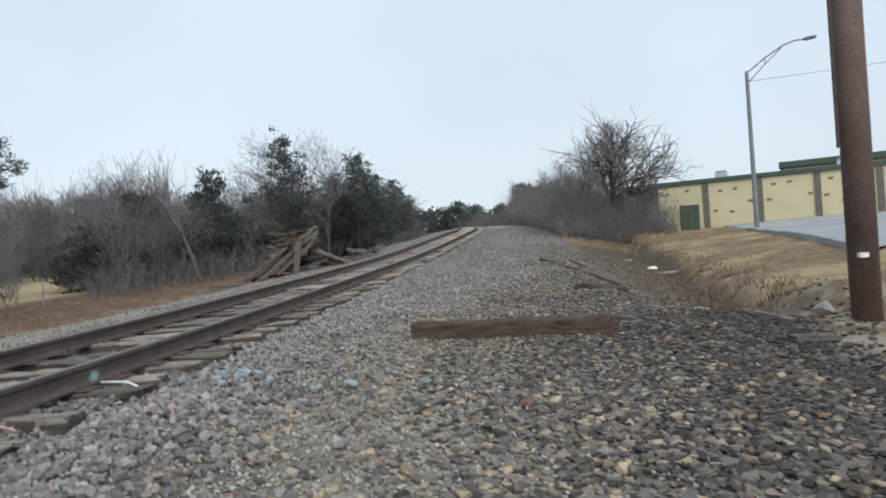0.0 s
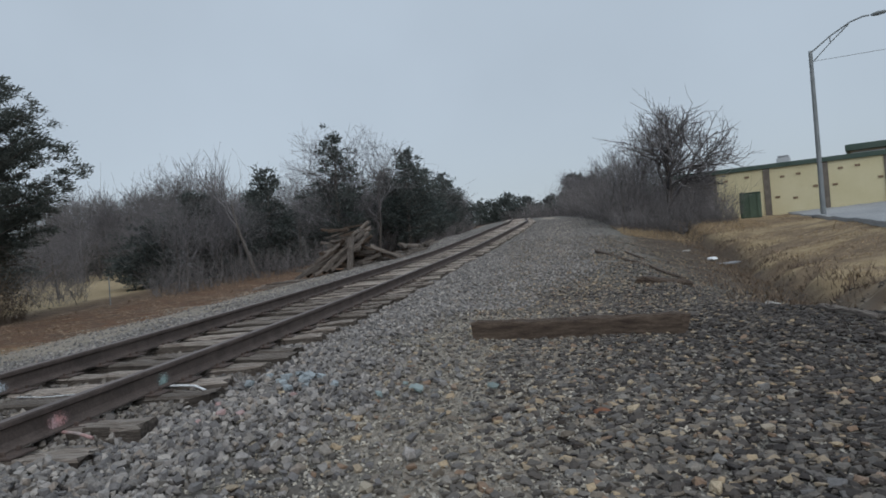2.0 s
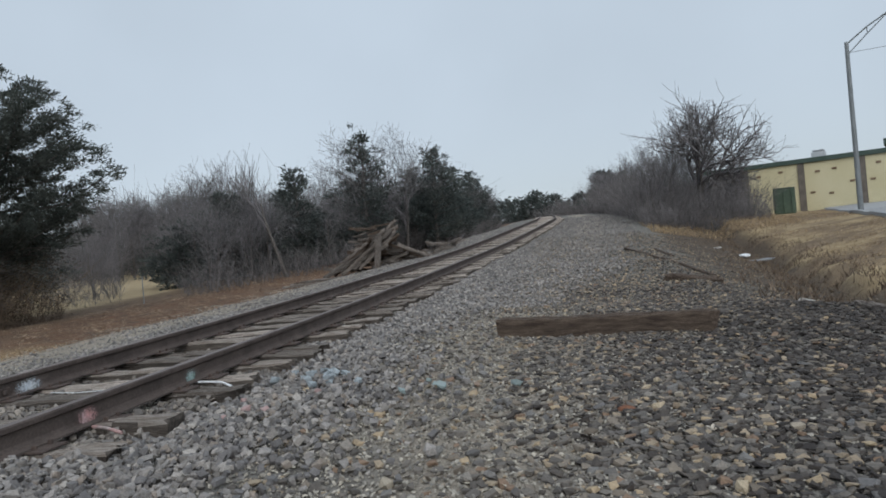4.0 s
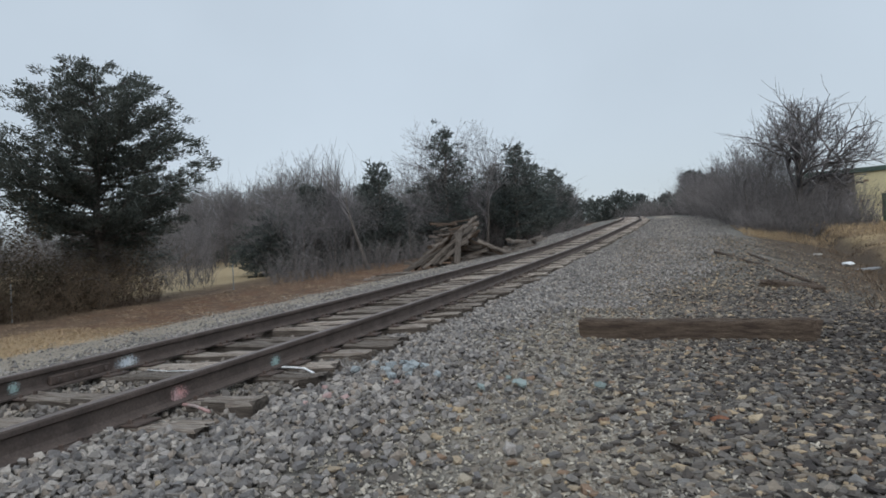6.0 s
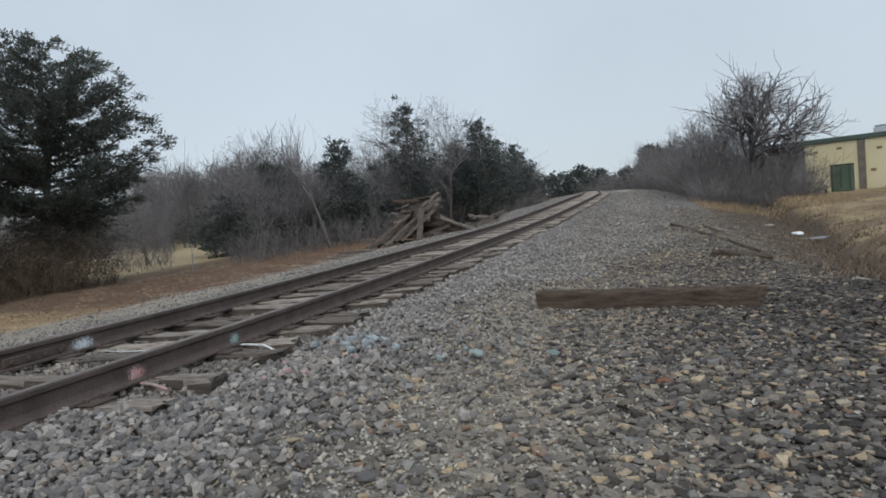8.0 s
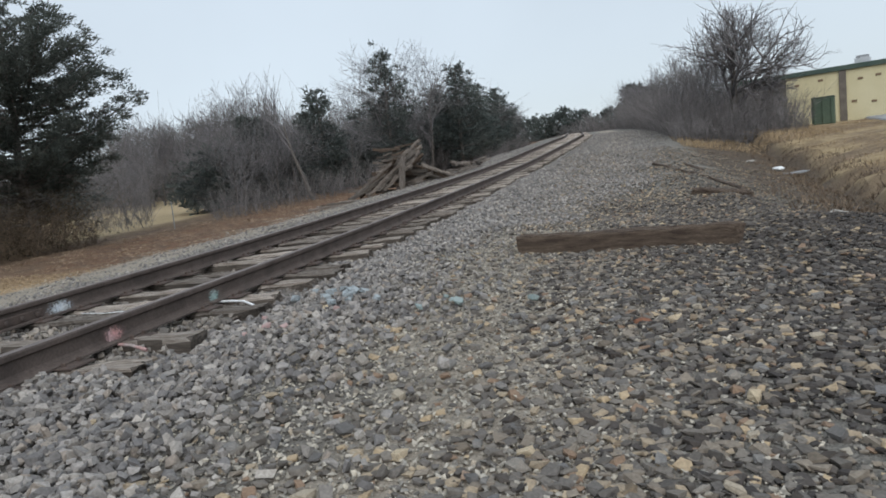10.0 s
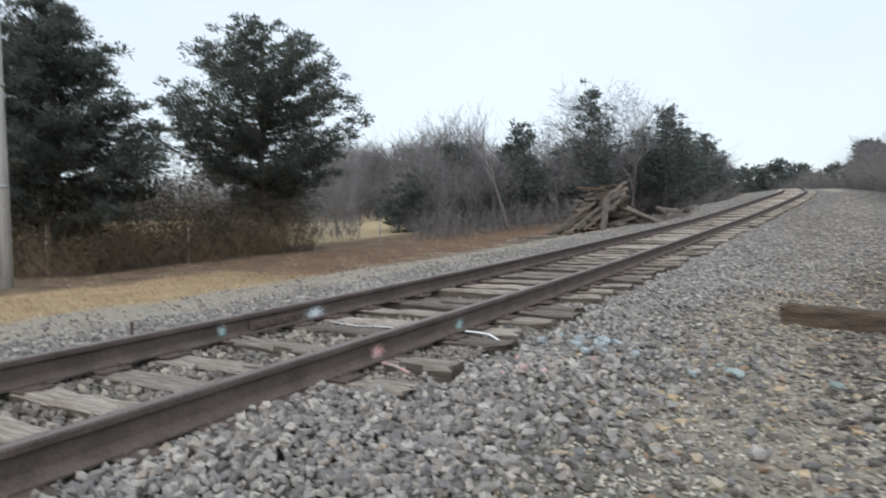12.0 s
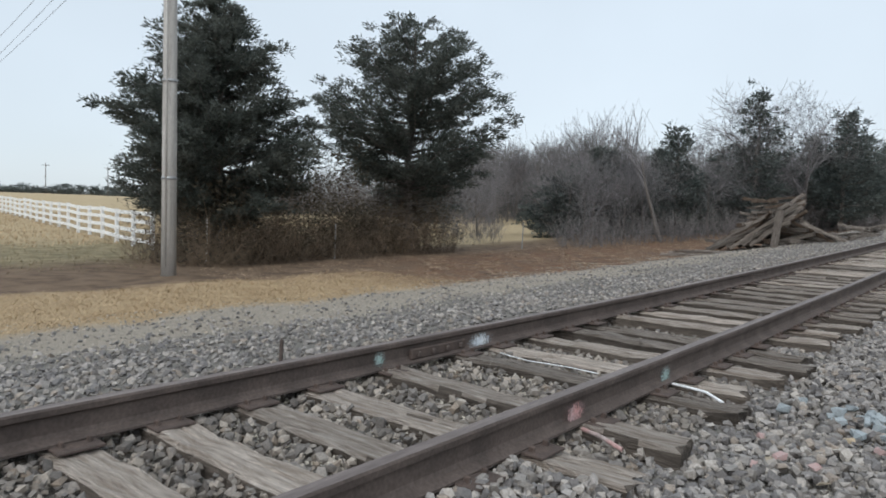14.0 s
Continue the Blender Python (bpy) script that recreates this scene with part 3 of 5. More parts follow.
# loose crossing timber beside the track
def beam(name, a, b, w, h, material, label, category, seed, sag=0.0, group=""):
    """A worn squared timber between two points on the ground."""
    a, b = Vector(a), Vector(b)
    length = (b - a).length
    me = tie_mesh(seed, length, w, h)
    me.materials[0] = me.materials[1] = material
    d = (b - a).normalized()
    side = Vector((-d.y, d.x, 0)).normalized()
    up = d.cross(side)
    m = Matrix((d, side, up)).transposed().to_4x4()
    ob = new(name, me)
    ob.matrix_world = Matrix.Translation((a + b) / 2) @ m
    return tagged(ob, label, category, group)


beam("railway_tie", (2.44, 6.86, 0.125), (4.46, 6.53, 0.11), 0.22, 0.22, M_LOG, "old dark brown wooden railway tie lying on gravel", "timber", 31)
beam("broken_tie", (4.82, 11.3, gz(4.82, 11.3) + 0.1), (5.5, 10.85, gz(5.5, 10.85) + 0.09), 0.3, 0.12, M_LOG, "short broken dark tie half sunk in gravel", "timber", 33)
beam("sunken_timber", (5.12, 21.2, gz(5.12, 21.2) + 0.08), (5.45, 16.6, gz(5.45, 16.6) + 0.05), 0.08, 0.12, M_LOG, "long dark timber half buried in the ballast edge", "timber", 36)
beam("sunken_timber", (5.48, 16.2, gz(5.48, 16.2) + 0.07), (5.86, 12.8, gz(5.86, 12.8) + 0.045), 0.08, 0.12, M_LOG, "long dark timber half buried in the ballast edge", "timber", 37)
beam("grey_plank", (6.3, 8.0, gz(6.3, 8.0) + 0.06), (6.42, 6.95, gz(6.42, 6.95) + 0.05), 0.1, 0.045, M_OLDTIE, "weathered grey plank lying on the gravel edge", "plank", 35)

beam("grey_plank", (5.85, 5.8, gz(5.85, 5.8) + 0.06), (6.3, 5.98, gz(6.3, 5.98) + 0.06), 0.13, 0.05, M_OLDTIE, "weathered split plank lying on dark gravel", "plank", 38)
beam("sunken_timber", (5.9, 20.5, gz(5.9, 20.5) + 0.07), (6.1, 18.6, gz(6.1, 18.6) + 0.04), 0.07, 0.12, M_LOG, "dark timber half buried in the ballast edge", "timber", 39)


# ---- stones ----
def hull(points):
    """Verts and outward triangles of the convex hull of a few points."""
    bm = bmesh.new()
    for p in points:
        bm.verts.new(p)
    bmesh.ops.convex_hull(bm, input=bm.verts[:])
    loose = [v for v in bm.verts if not v.link_faces]
    bmesh.ops.delete(bm, geom=loose, context="VERTS")
    bmesh.ops.triangulate(bm, faces=bm.faces[:])
    bmesh.ops.recalc_face_normals(bm, faces=bm.faces[:])
    bm.verts.index_update()
    v, f = np.array([tuple(q.co) for q in bm.verts]), np.array([[q.index for q in p.verts] for p in bm.faces])
    bm.free()
    return v, f


def crushed(r):
    """An angular broken stone: a skewed block with knocked-off corners."""
    size = np.array([1.0, r.uniform(0.6, 0.95), r.uniform(0.42, 0.75)])
    corners = np.array([(a, b, c) for a in (-1, 1) for b in (-1, 1) for c in (-1, 1)], float)
    corners = corners * r.uniform(0.35, 0.95, (8, 3)) + r.normal(0, 0.1, (8, 3))
    extra = r.normal(0, 1, (2, 3))
    extra = extra / np.linalg.norm(extra, axis=1, keepdims=True) * 1.0
    return hull(np.concatenate([corners, extra]) * size * 1.12)


def pebble(r):
    """A small chip of stone with few faces."""
    p = np.array([(1, 0, 0), (-1, 0, 0), (0, 1, 0), (0, -1, 0), (0, 0, 1), (0, 0, -1)], float)
    return hull((p + r.normal(0, 0.28, p.shape)) * np.array([1.0, r.uniform(0.7, 0.95), r.uniform(0.5, 0.8)]))


STONES = [crushed(rng) for k in range(40)]
PEBBLES = [pebble(rng) for k in range(24)]


def turns(n, r, tilt):
    a, b, c = r.uniform(0, 2 * math.pi, n), r.normal(0, tilt, n), r.normal(0, tilt, n)
    ca, sa, cb, sb, cc, sc = np.cos(a), np.sin(a), np.cos(b), np.sin(b), np.cos(c), np.sin(c)
    return np.stack([np.stack([ca * cb, ca * sb * sc - sa * cc, ca * sb * cc + sa * sc], -1),
                     np.stack([sa * cb, sa * sb * sc + ca * cc, sa * sb * cc - ca * sc], -1),
                     np.stack([-sb, cb * sc, cb * cc], -1)], 1)


def stone_field(name, x, y, size, material, label, seed, tilt=0.5, sink=0.15, parent=None, lift=None, flat=1.0, shapes=STONES):
    r = np.random.default_rng(seed)
    n = len(x)
    pick = r.integers(0, len(shapes), n)
    turn = turns(n, r, tilt)
    z = ground(x, y) + size * (0.3 - sink) + (0 if lift is None else lift)
    at = np.stack([x, y, z], -1)
    verts, faces, used = [], [], 0
    for k, (sv, sf) in enumerate(shapes):
        m = np.nonzero(pick == k)[0]
        v = np.einsum("nij,kj->nki", turn[m], sv * np.array([1, 1, flat])) * (size[m][:, None, None] / 2) + at[m][:, None, :]
        faces.append((sf[None] + len(sv) * np.arange(len(m))[:, None, None]).reshape(-1, 3) + used)
        verts.append(v.reshape(-1, 3))
        used += len(m) * len(sv)
    ob = part_np(name, np.concatenate(verts), np.concatenate(faces), material, parent)
    return tagged(ob, label, "gravel", kind="stuff")


def scatter(n, x0, x1, y0, y1, r, power=1.0):
    """Places with more of them at low y."""
    return r.uniform(x0, x1, n), y0 + (y1 - y0) * r.random(n) ** power


def sizes(n, r, lo, hi):
    return lo + (hi - lo) * r.random(n) ** 1.8


def in_tie(x, y):
    ys = np.array(tie_ys)
    near = np.abs(y[:, None] - ys[None]).min(1) < 0.105
    return near & (x > -GAUGE / 2 - 1.32) & (x < -GAUGE / 2 + 1.32)


r = np.random.default_rng(11)
x, y = scatter(44000, 0.1, 2.4, 0.4, 24, r, 1.5)
edge = 1.55 + 0.22 * np.sin(1.7 * y) + 0.12 * np.sin(4.3 * y + 1)
heaped = (y < 3.1) & (x > 0.13)
k = (~in_tie(x, y) | heaped) & (r.random(len(x)) < np.interp(x - edge, [-0.1, 0.12, 0.5], [1, 0.35, 0.05]))
stone_field("ballast_stones", x[k], y[k], sizes(k.sum(), r, 0.028, 0.068), M_BALLAST, "crushed grey ballast stones heaped beside the rail", 12, lift=r.uniform(-0.01, 0.035, k.sum()) - 0.02 * (x[k] < track_x(y[k]) + 0.66) + 0.085 * heaped[k] * (1 - smooth(x[k], 0.5, 0.9)))
x, y = scatter(36000, -2.3, 0.5, -0.5, 22, r, 1.5)
k = ~in_tie(x, y)
stone_field("crib_stones", x[k], y[k], sizes(k.sum(), r, 0.025, 0.068), M_DIRTY, "dirty grey-brown ballast stones between the wooden ties", 13, lift=r.uniform(0.0, 0.055, k.sum()) - 0.05 * smooth(y[k], 4.4, 6.5))
x, y = scatter(14000, -1.9, 0.3, 2.2, 9, r, 1.3)
k = ~in_tie(x, y)
stone_field("crib_grit", x[k], y[k], sizes(k.sum(), r, 0.01, 0.03), M_GRAVEL, "fine tan grit between the wooden ties", 21, lift=np.full(k.sum(), 0.03) - 0.04 * smooth(y[k], 4.4, 6.5), shapes=PEBBLES)
x, y = scatter(36000, -7.0, -2.1, -0.5, 46, r, 1.5)
k = r.random(len(x)) < np.interp(x, [-7.0, -5.4, -4.4, -3.5], [0.12, 0.22, 0.7, 1])
stone_field("shoulder_stones", x[k] + track_x(y[k]), y[k], sizes(k.sum(), r, 0.025, 0.068), M_BALLAST, "pale grey ballast stones on the far shoulder", 14)
x, y = scatter(50000, 1.2, 4.4, 0.2, 10, r, 1.5)
k = r.random(len(x)) < np.interp(x, [1.2, 3.0, 4.4], [1, 1, 0.25])
x, y = x[k], y[k]
stone_field("fine_gravel", x, y, sizes(len(x), r, 0.012, 0.036), M_GRAVEL, "fine pale trodden gravel", 15, sink=0.1, flat=0.7, shapes=PEBBLES)
x, y = scatter(9000, -8.0, -4.2, -0.5, 26, r, 1.2)
stone_field("lane_gravel", x, y, sizes(len(x), r, 0.012, 0.045), M_GRAVEL, "fine pale gravel on the lane behind the track", 22, flat=0.7, shapes=PEBBLES)
x, y = scatter(34000, 2.2, 9.5, 8.5, 30, r, 1.4)
k = r.random(len(x)) < np.interp((x - track_x(y) - 2) / (gully_x(y) - track_x(y) - 2), [0, 0.6, 0.8, 1.0, 1.1], [1, 1, 0.45, 0.08, 0])
x, y = x[k], y[k]
stone_field("edge_stones", x, y, sizes(len(x), r, 0.03, 0.08), M_MIXED, "sparse grey-brown stones on the ballast edge", 19, tilt=0.3, flat=0.8, shapes=PEBBLES)
x, y = scatter(42000, 1.5, 5.6, 0.2, 12, r, 1.5)
k = r.random(len(x)) < np.interp(x + 0.25 * np.sin(1.3 * y), [1.5, 2.1, 2.7, 3.2, 4.0, 5.6], [0.28, 0.22, 0.36, 1, 0.6, 0.2])
stone_field("mixed_stones", x[k], y[k], sizes(k.sum(), r, 0.018, 0.072), M_MIXED, "mixed beige and grey stones pressed in gravel", 16, tilt=0.22, flat=0.62)
x, y = scatter(44000, 2.6, 8.0, 0.3, 10.5, r, 1.3)
k = r.random(len(x)) < np.interp(x + 0.3 * np.sin(1.1 * y + 2), [2.6, 3.4, 4.6, 6.2, 6.7, 8.0], [0.08, 0.5, 1, 1, 0.15, 0.03])
stone_field("dark_stones", x[k], y[k], sizes(k.sum(), r, 0.02, 0.07), M_DARK, "dark grey flat crushed stones on the pad", 17, tilt=0.22, flat=0.55)
x, y = scatter(46000, 0.7, 5.2, 9, 60, r, 2.0)
k = r.random(len(x)) < np.clip((np.interp(y, [9, 13, 30], [2.2, 3.6, 4.9]) + 0.3 * np.sin(0.9 * y) - x) / 0.9 + 0.5, 0, 1)
x, y = x[k], y[k]
stone_field("far_ballast", x + track_x(y), y, sizes(len(x), r, 0.035, 0.09), M_BALLAST, "grey ballast spread along the track", 18, shapes=PEBBLES)

for n, x0, x1, m, seed, told in ((9000, 2.8, 6.4, M_DARK, 20, "dark grey crushed stones behind the viewpoint"), (5000, 1.3, 3.2, M_GRAVEL, 24, "fine pale gravel behind the viewpoint"),
                                (4500, 0.1, 1.6, M_BALLAST, 25, "grey ballast stones behind the viewpoint"), (5000, -2.3, 0.2, M_DIRTY, 26, "dirty crib stones behind the viewpoint"),
                                (5000, -6.5, -2.2, M_BALLAST, 27, "grey shoulder stones behind the viewpoint")):
    x, y = scatter(n, x0, x1, -4.0, 0.6, r, 0.8)
    k = ~in_tie(x, y)
    stone_field("rear_stones", x[k], y[k], sizes(k.sum(), r, 0.02, 0.07), m, told, seed, tilt=0.35, flat=0.85, shapes=PEBBLES)

# larger single stones lying loose near the camera
single = [mesh_np("stone", v * 0.5, f, M_SINGLE) for v, f in (crushed(rng) for k in range(12))]
r = np.random.default_rng(23)
for k in range(290):
    x, y = float(r.uniform(0.8, 5.2)), float(0.7 + 4.6 * r.random() ** 1.2)
    s = float(r.uniform(0.04, 0.08))
    o = new("stone", single[k % 12])
    o.matrix_world = pose(x, y, gz(x, y) + 0.28 * s, r.uniform(-20, 20), r.uniform(-20, 20), r.uniform(0, 360)) @ Matrix.Diagonal((s, s, s * r.uniform(0.6, 1), 1))
    o.parent = ground_ob
for k in range(30):
    cx, cy, m = ((1.0, 5.1, M_PALE), (2.05, 4.65, M_TEAL), (1.1, 5.0, M_PALE), (1.35, 4.9, M_PALE), (0.85, 4.15, M_PINK), (1.2, 4.6, M_PALE))[k % 6]
    x, y = cx + r.normal(0, 0.2), cy + r.normal(0, 0.22)
    s = float(r.uniform(0.05, 0.085))
    me = single[k % 12].copy()
    me.materials[0] = m
    o = new("painted_stone", me)
    o.matrix_world = pose(x, y, gz(x, y) + 0.45 * s + 0.02, r.uniform(-20, 20), r.uniform(-20, 20), r.uniform(0, 360)) @ Matrix.Diagonal((s, s, s, 1))
    o.parent = ground_ob

# ---- log pile ----
def pile():
    """A heap of old ties: crossed ones at the base, long ones leaning up to a stacked top, a low tail."""
    r = np.random.default_rng(5)
    cx, cy = -4.85, 28.0
    told = "discarded dark weathered tie in a heap beside the track"

    def tie(px, py, z, az, lean, length, w, label=told, name="old_tie", seed=100, material=None):
        d = Vector((math.cos(az) * math.cos(lean), math.sin(az) * math.cos(lean), math.sin(lean)))
        c = Vector((px, py, max(z, gz(px, py) + 0.07 + length / 2 * abs(d.z))))
        m = material or (M_OLDTIE if r.random() < 0.6 else M_LOG)
        beam(name, c - d * length / 2, c + d * length / 2, w, w * 0.8, m, label, "timber", seed, group="heap of old ties")

    for k in range(40):
        level = k % 8
        px, py = cx + 0.15 + r.uniform(-1.3, 1.3) * (1 - 0.11 * level), cy + 0.3 + r.uniform(-0.7, 0.9) * (1 - 0.09 * level)
        tie(px, py, gz(cx, cy) + 0.1 + 0.16 * level, r.normal(0.5, 0.7), r.normal(0, 0.1), r.uniform(1.4, 2.4) * (1 - 0.05 * level), r.uniform(0.13, 0.2), seed=100 + k % 8)
    for k in range(30):
        t = k / 29
        px, py = cx - 0.95 + 1.3 * t + r.normal(0, 0.08), cy - 0.9 + 0.5 * (k % 3) + r.normal(0, 0.1)
        tie(px, py, gz(px, py) + (0.45 + 0.5 * t) * (k % 3) * 0.75, r.normal(0.15, 0.3), r.uniform(0.38, 0.72), r.uniform(1.7, 2.6), r.uniform(0.1, 0.19), seed=100 + k % 8)
    for k in range(11):
        px, py = cx - 0.05 + r.normal(0, 0.3), cy + 0.1 + r.normal(0, 0.4)
        tie(px, py, gz(cx, cy) + 1.15 + 0.075 * k, math.pi + r.normal(0, 0.3), r.normal(-0.1, 0.12), r.uniform(1.1, 2.0) * (1.0 - 0.03 * k), r.uniform(0.06, 0.14), seed=104 + k % 6)
    for k in range(8):
        px, py = cx + 1.0 + 0.16 * k, cy + 0.2 + r.normal(0, 0.35)
        tie(px, py, 0, r.normal(0.3, 0.3), -r.uniform(0.25, 0.6), r.uniform(1.2, 1.9), r.uniform(0.1, 0.17), seed=100 + k)
    beam("old_tie", (-4.35, 26.4, gz(-4.35, 26.4) - 0.02), (-4.24, 26.6, gz(-4.24, 26.6) + 1.3), 0.2, 0.17, M_OLDTIE, "pale grey tie standing upright against the heap", "timber", 140, group="heap of old ties")
    for k in range(18):
        px, py = cx + r.uniform(1.3, 3.6), cy + r.uniform(0.3, 5)
        if px < float(track_x(py)) - 2.9:
            tie(px, py, gz(px, py) + r.uniform(0.06, 0.5), r.uniform(0, 6.28), r.normal(0, 0.12), r.uniform(0.8, 1.8), 0.12, "split grey board fallen beside the heap", "split_board", 112 + k % 4, M_OLDTIE)
    for k in range(9):
        px, py = cx - 1.3 - 1.1 * r.random(), cy - 1.6 - 2.2 * r.random()
        tie(px, py, gz(px, py) + 0.06, r.normal(0.1, 0.5), 0, r.uniform(0.7, 1.6), 0.14, "loose dark board lying before the heap", "split_board", 112 + k % 4)


pile()


# ---- plants ----
def stem_tube(points, radii, sides=7):
    """Verts and quads of one unbroken tapering stem through the given points."""
    p = np.array(points, float)
    d = np.gradient(p, axis=0)
    d /= np.linalg.norm(d, axis=1, keepdims=True)
    a = np.cross(d, [0.2, 1.0, 0.1])
    a /= np.linalg.norm(a, axis=1, keepdims=True)
    b = np.cross(d, a)
    t = np.arange(sides) * 2 * math.pi / sides
    v = p[:, None] + np.array(radii)[:, None, None] * (np.cos(t)[None, :, None] * a[:, None] + np.sin(t)[None, :, None] * b[:, None])
    idx = np.arange(len(p) * sides).reshape(len(p), sides)
    nxt = np.roll(idx, -1, 1)
    return v.reshape(-1, 3), np.stack([idx[:-1], nxt[:-1], nxt[1:], idx[1:]], -1).reshape(-1, 4)


def limb(segs, r, base, d, length, radius, kids, min_r, angle, lift, waver):
    """Adds a wavering branch with its own branches: kids says how many at each level."""
    p, d = np.array(base, float), np.array(d, float)
    steps = 3 if len(kids) else 2
    pts = [p]
    for s in range(steps):
        d = d + r.normal(0, waver, 3) + np.array([0, 0, lift * 0.4])
        d /= np.linalg.norm(d)
        q = p + d * length / steps
        segs.append((*p, *q, max(radius * (1 - 0.6 * s / steps), min_r), max(radius * (1 - 0.6 * (s + 1) / steps), min_r)))
        p = q
        pts.append(p)
    if len(kids):
        for k in range(kids[0]):
            branch_off(segs, r, pts, d, 0.3 + 0.7 * (k + r.random()) / kids[0], length * r.uniform(0.5, 0.8), radius * 0.5, kids[1:], min_r, angle, lift, waver)


def branch_off(segs, r, pts, d, t, length, radius, kids, min_r, angle, lift, waver):
    n = len(pts) - 1
    i = min(int(t * n), n - 1)
    start = pts[i] + (pts[i + 1] - pts[i]) * (t * n - i)
    side = r.normal(0, 1, 3)
    side -= side @ d * d
    side /= np.linalg.norm(side)
    a = angle * r.uniform(0.6, 1.3)
    nd = d * math.cos(a) + side * math.sin(a) + np.array([0, 0, lift])
    limb(segs, r, start, nd / np.linalg.norm(nd), length, radius, kids, min_r, angle, lift, waver)


def bare_tree_meshes(seed, height, trunk_r, kids=(6, 5, 4, 4), angle=0.62, lift=0.16, lean=(0, 0), min_r=0.008, clear=0.25, waver=0.1, reach=0.5):
    """A leafless tree: one trunk, and limbs that rise and fork into fine twigs."""
    r = np.random.default_rng(seed)
    d = np.array([lean[0], lean[1], 1.0])
    d /= np.linalg.norm(d)
    pts = [np.array([0, 0, -0.1])]
    for k in range(7):
        d = d + r.normal(0, waver * 0.6, 3) + np.array([0, 0, 0.02])
        d /= np.linalg.norm(d)
        pts.append(pts[-1] + d * height * 0.62 / 7)
    segs = []
    for k in range(kids[0] * 2):
        t = clear + (1 - clear) * (k + r.random()) / (kids[0] * 2)
        branch_off(segs, r, pts, d, min(t, 0.999), height * reach * (1.15 - 0.45 * t) * r.uniform(0.6, 1.0), trunk_r * 0.5 * (1.2 - 0.7 * t), kids[1:], min_r, angle, lift, waver)
    trunk = mesh_np("trunk", *stem_tube(pts, [trunk_r * (1 - 0.1 * k) for k in range(8)]), M_BARK, flat=False)
    return trunk, mesh_np("twig_crown", *tubes(segs, 3), M_TWIG, flat=False)


def bare_tree(meshes, at, scale, turn, label, group="woodland edge"):
    t = thing("bare_tree", (at[0], at[1], gz(*at)), label, "tree", group, turn)
    t.scale = (scale,) * 3
    for name, me in zip(("trunk", "twig_crown"), meshes):
        under(new(name, me), t, kind="" if name == "trunk" else "stuff")
    return t


def tufts(centres, r, per, reach, size, up=0.3):
    """Small leaf-spray quads round given places."""
    n = len(centres) * per
    c = np.repeat(centres, per, 0) + r.normal(0, 1, (n, 3)) * reach
    a = r.normal(0, 1, (n, 3))
    a[:, 2] = np.abs(a[:, 2]) * up + 0.1
    return sprays(c, a, r, size)


def sprays(c, a, r, size):
    a = a / np.linalg.norm(a, axis=1, keepdims=True)
    b = np.cross(a, r.normal(0, 1, a.shape))
    b /= np.linalg.norm(b, axis=1, keepdims=True)
    s = size * r.uniform(0.6, 1.5, (len(c), 1))
    v = np.stack([c - b * s * 0.16, c + b * s * 0.2, c + a * s * 1.7 + b * s * 0.1, c + a * s * 1.1 - b * s * 0.3], 1).reshape(-1, 3)
    return v, np.arange(len(v)).reshape(-1, 4)


ROUND = [(0, 0.72), (0.2, 1.0), (0.42, 0.95), (0.6, 0.74), (0.8, 0.5), (0.93, 0.28), (1, 0.06)]
FLAT = [(0, 0.66), (0.22, 0.9), (0.45, 1.0), (0.66, 0.95), (0.8, 0.78), (0.92, 0.5), (1, 0.22)]
LOW = [(0, 1.0), (0.5, 0.95), (0.8, 0.7), (1, 0.3)]
SPIRE = [(0, 0.9), (0.3, 1.0), (0.6, 0.66), (0.85, 0.28), (1, 0.05)]


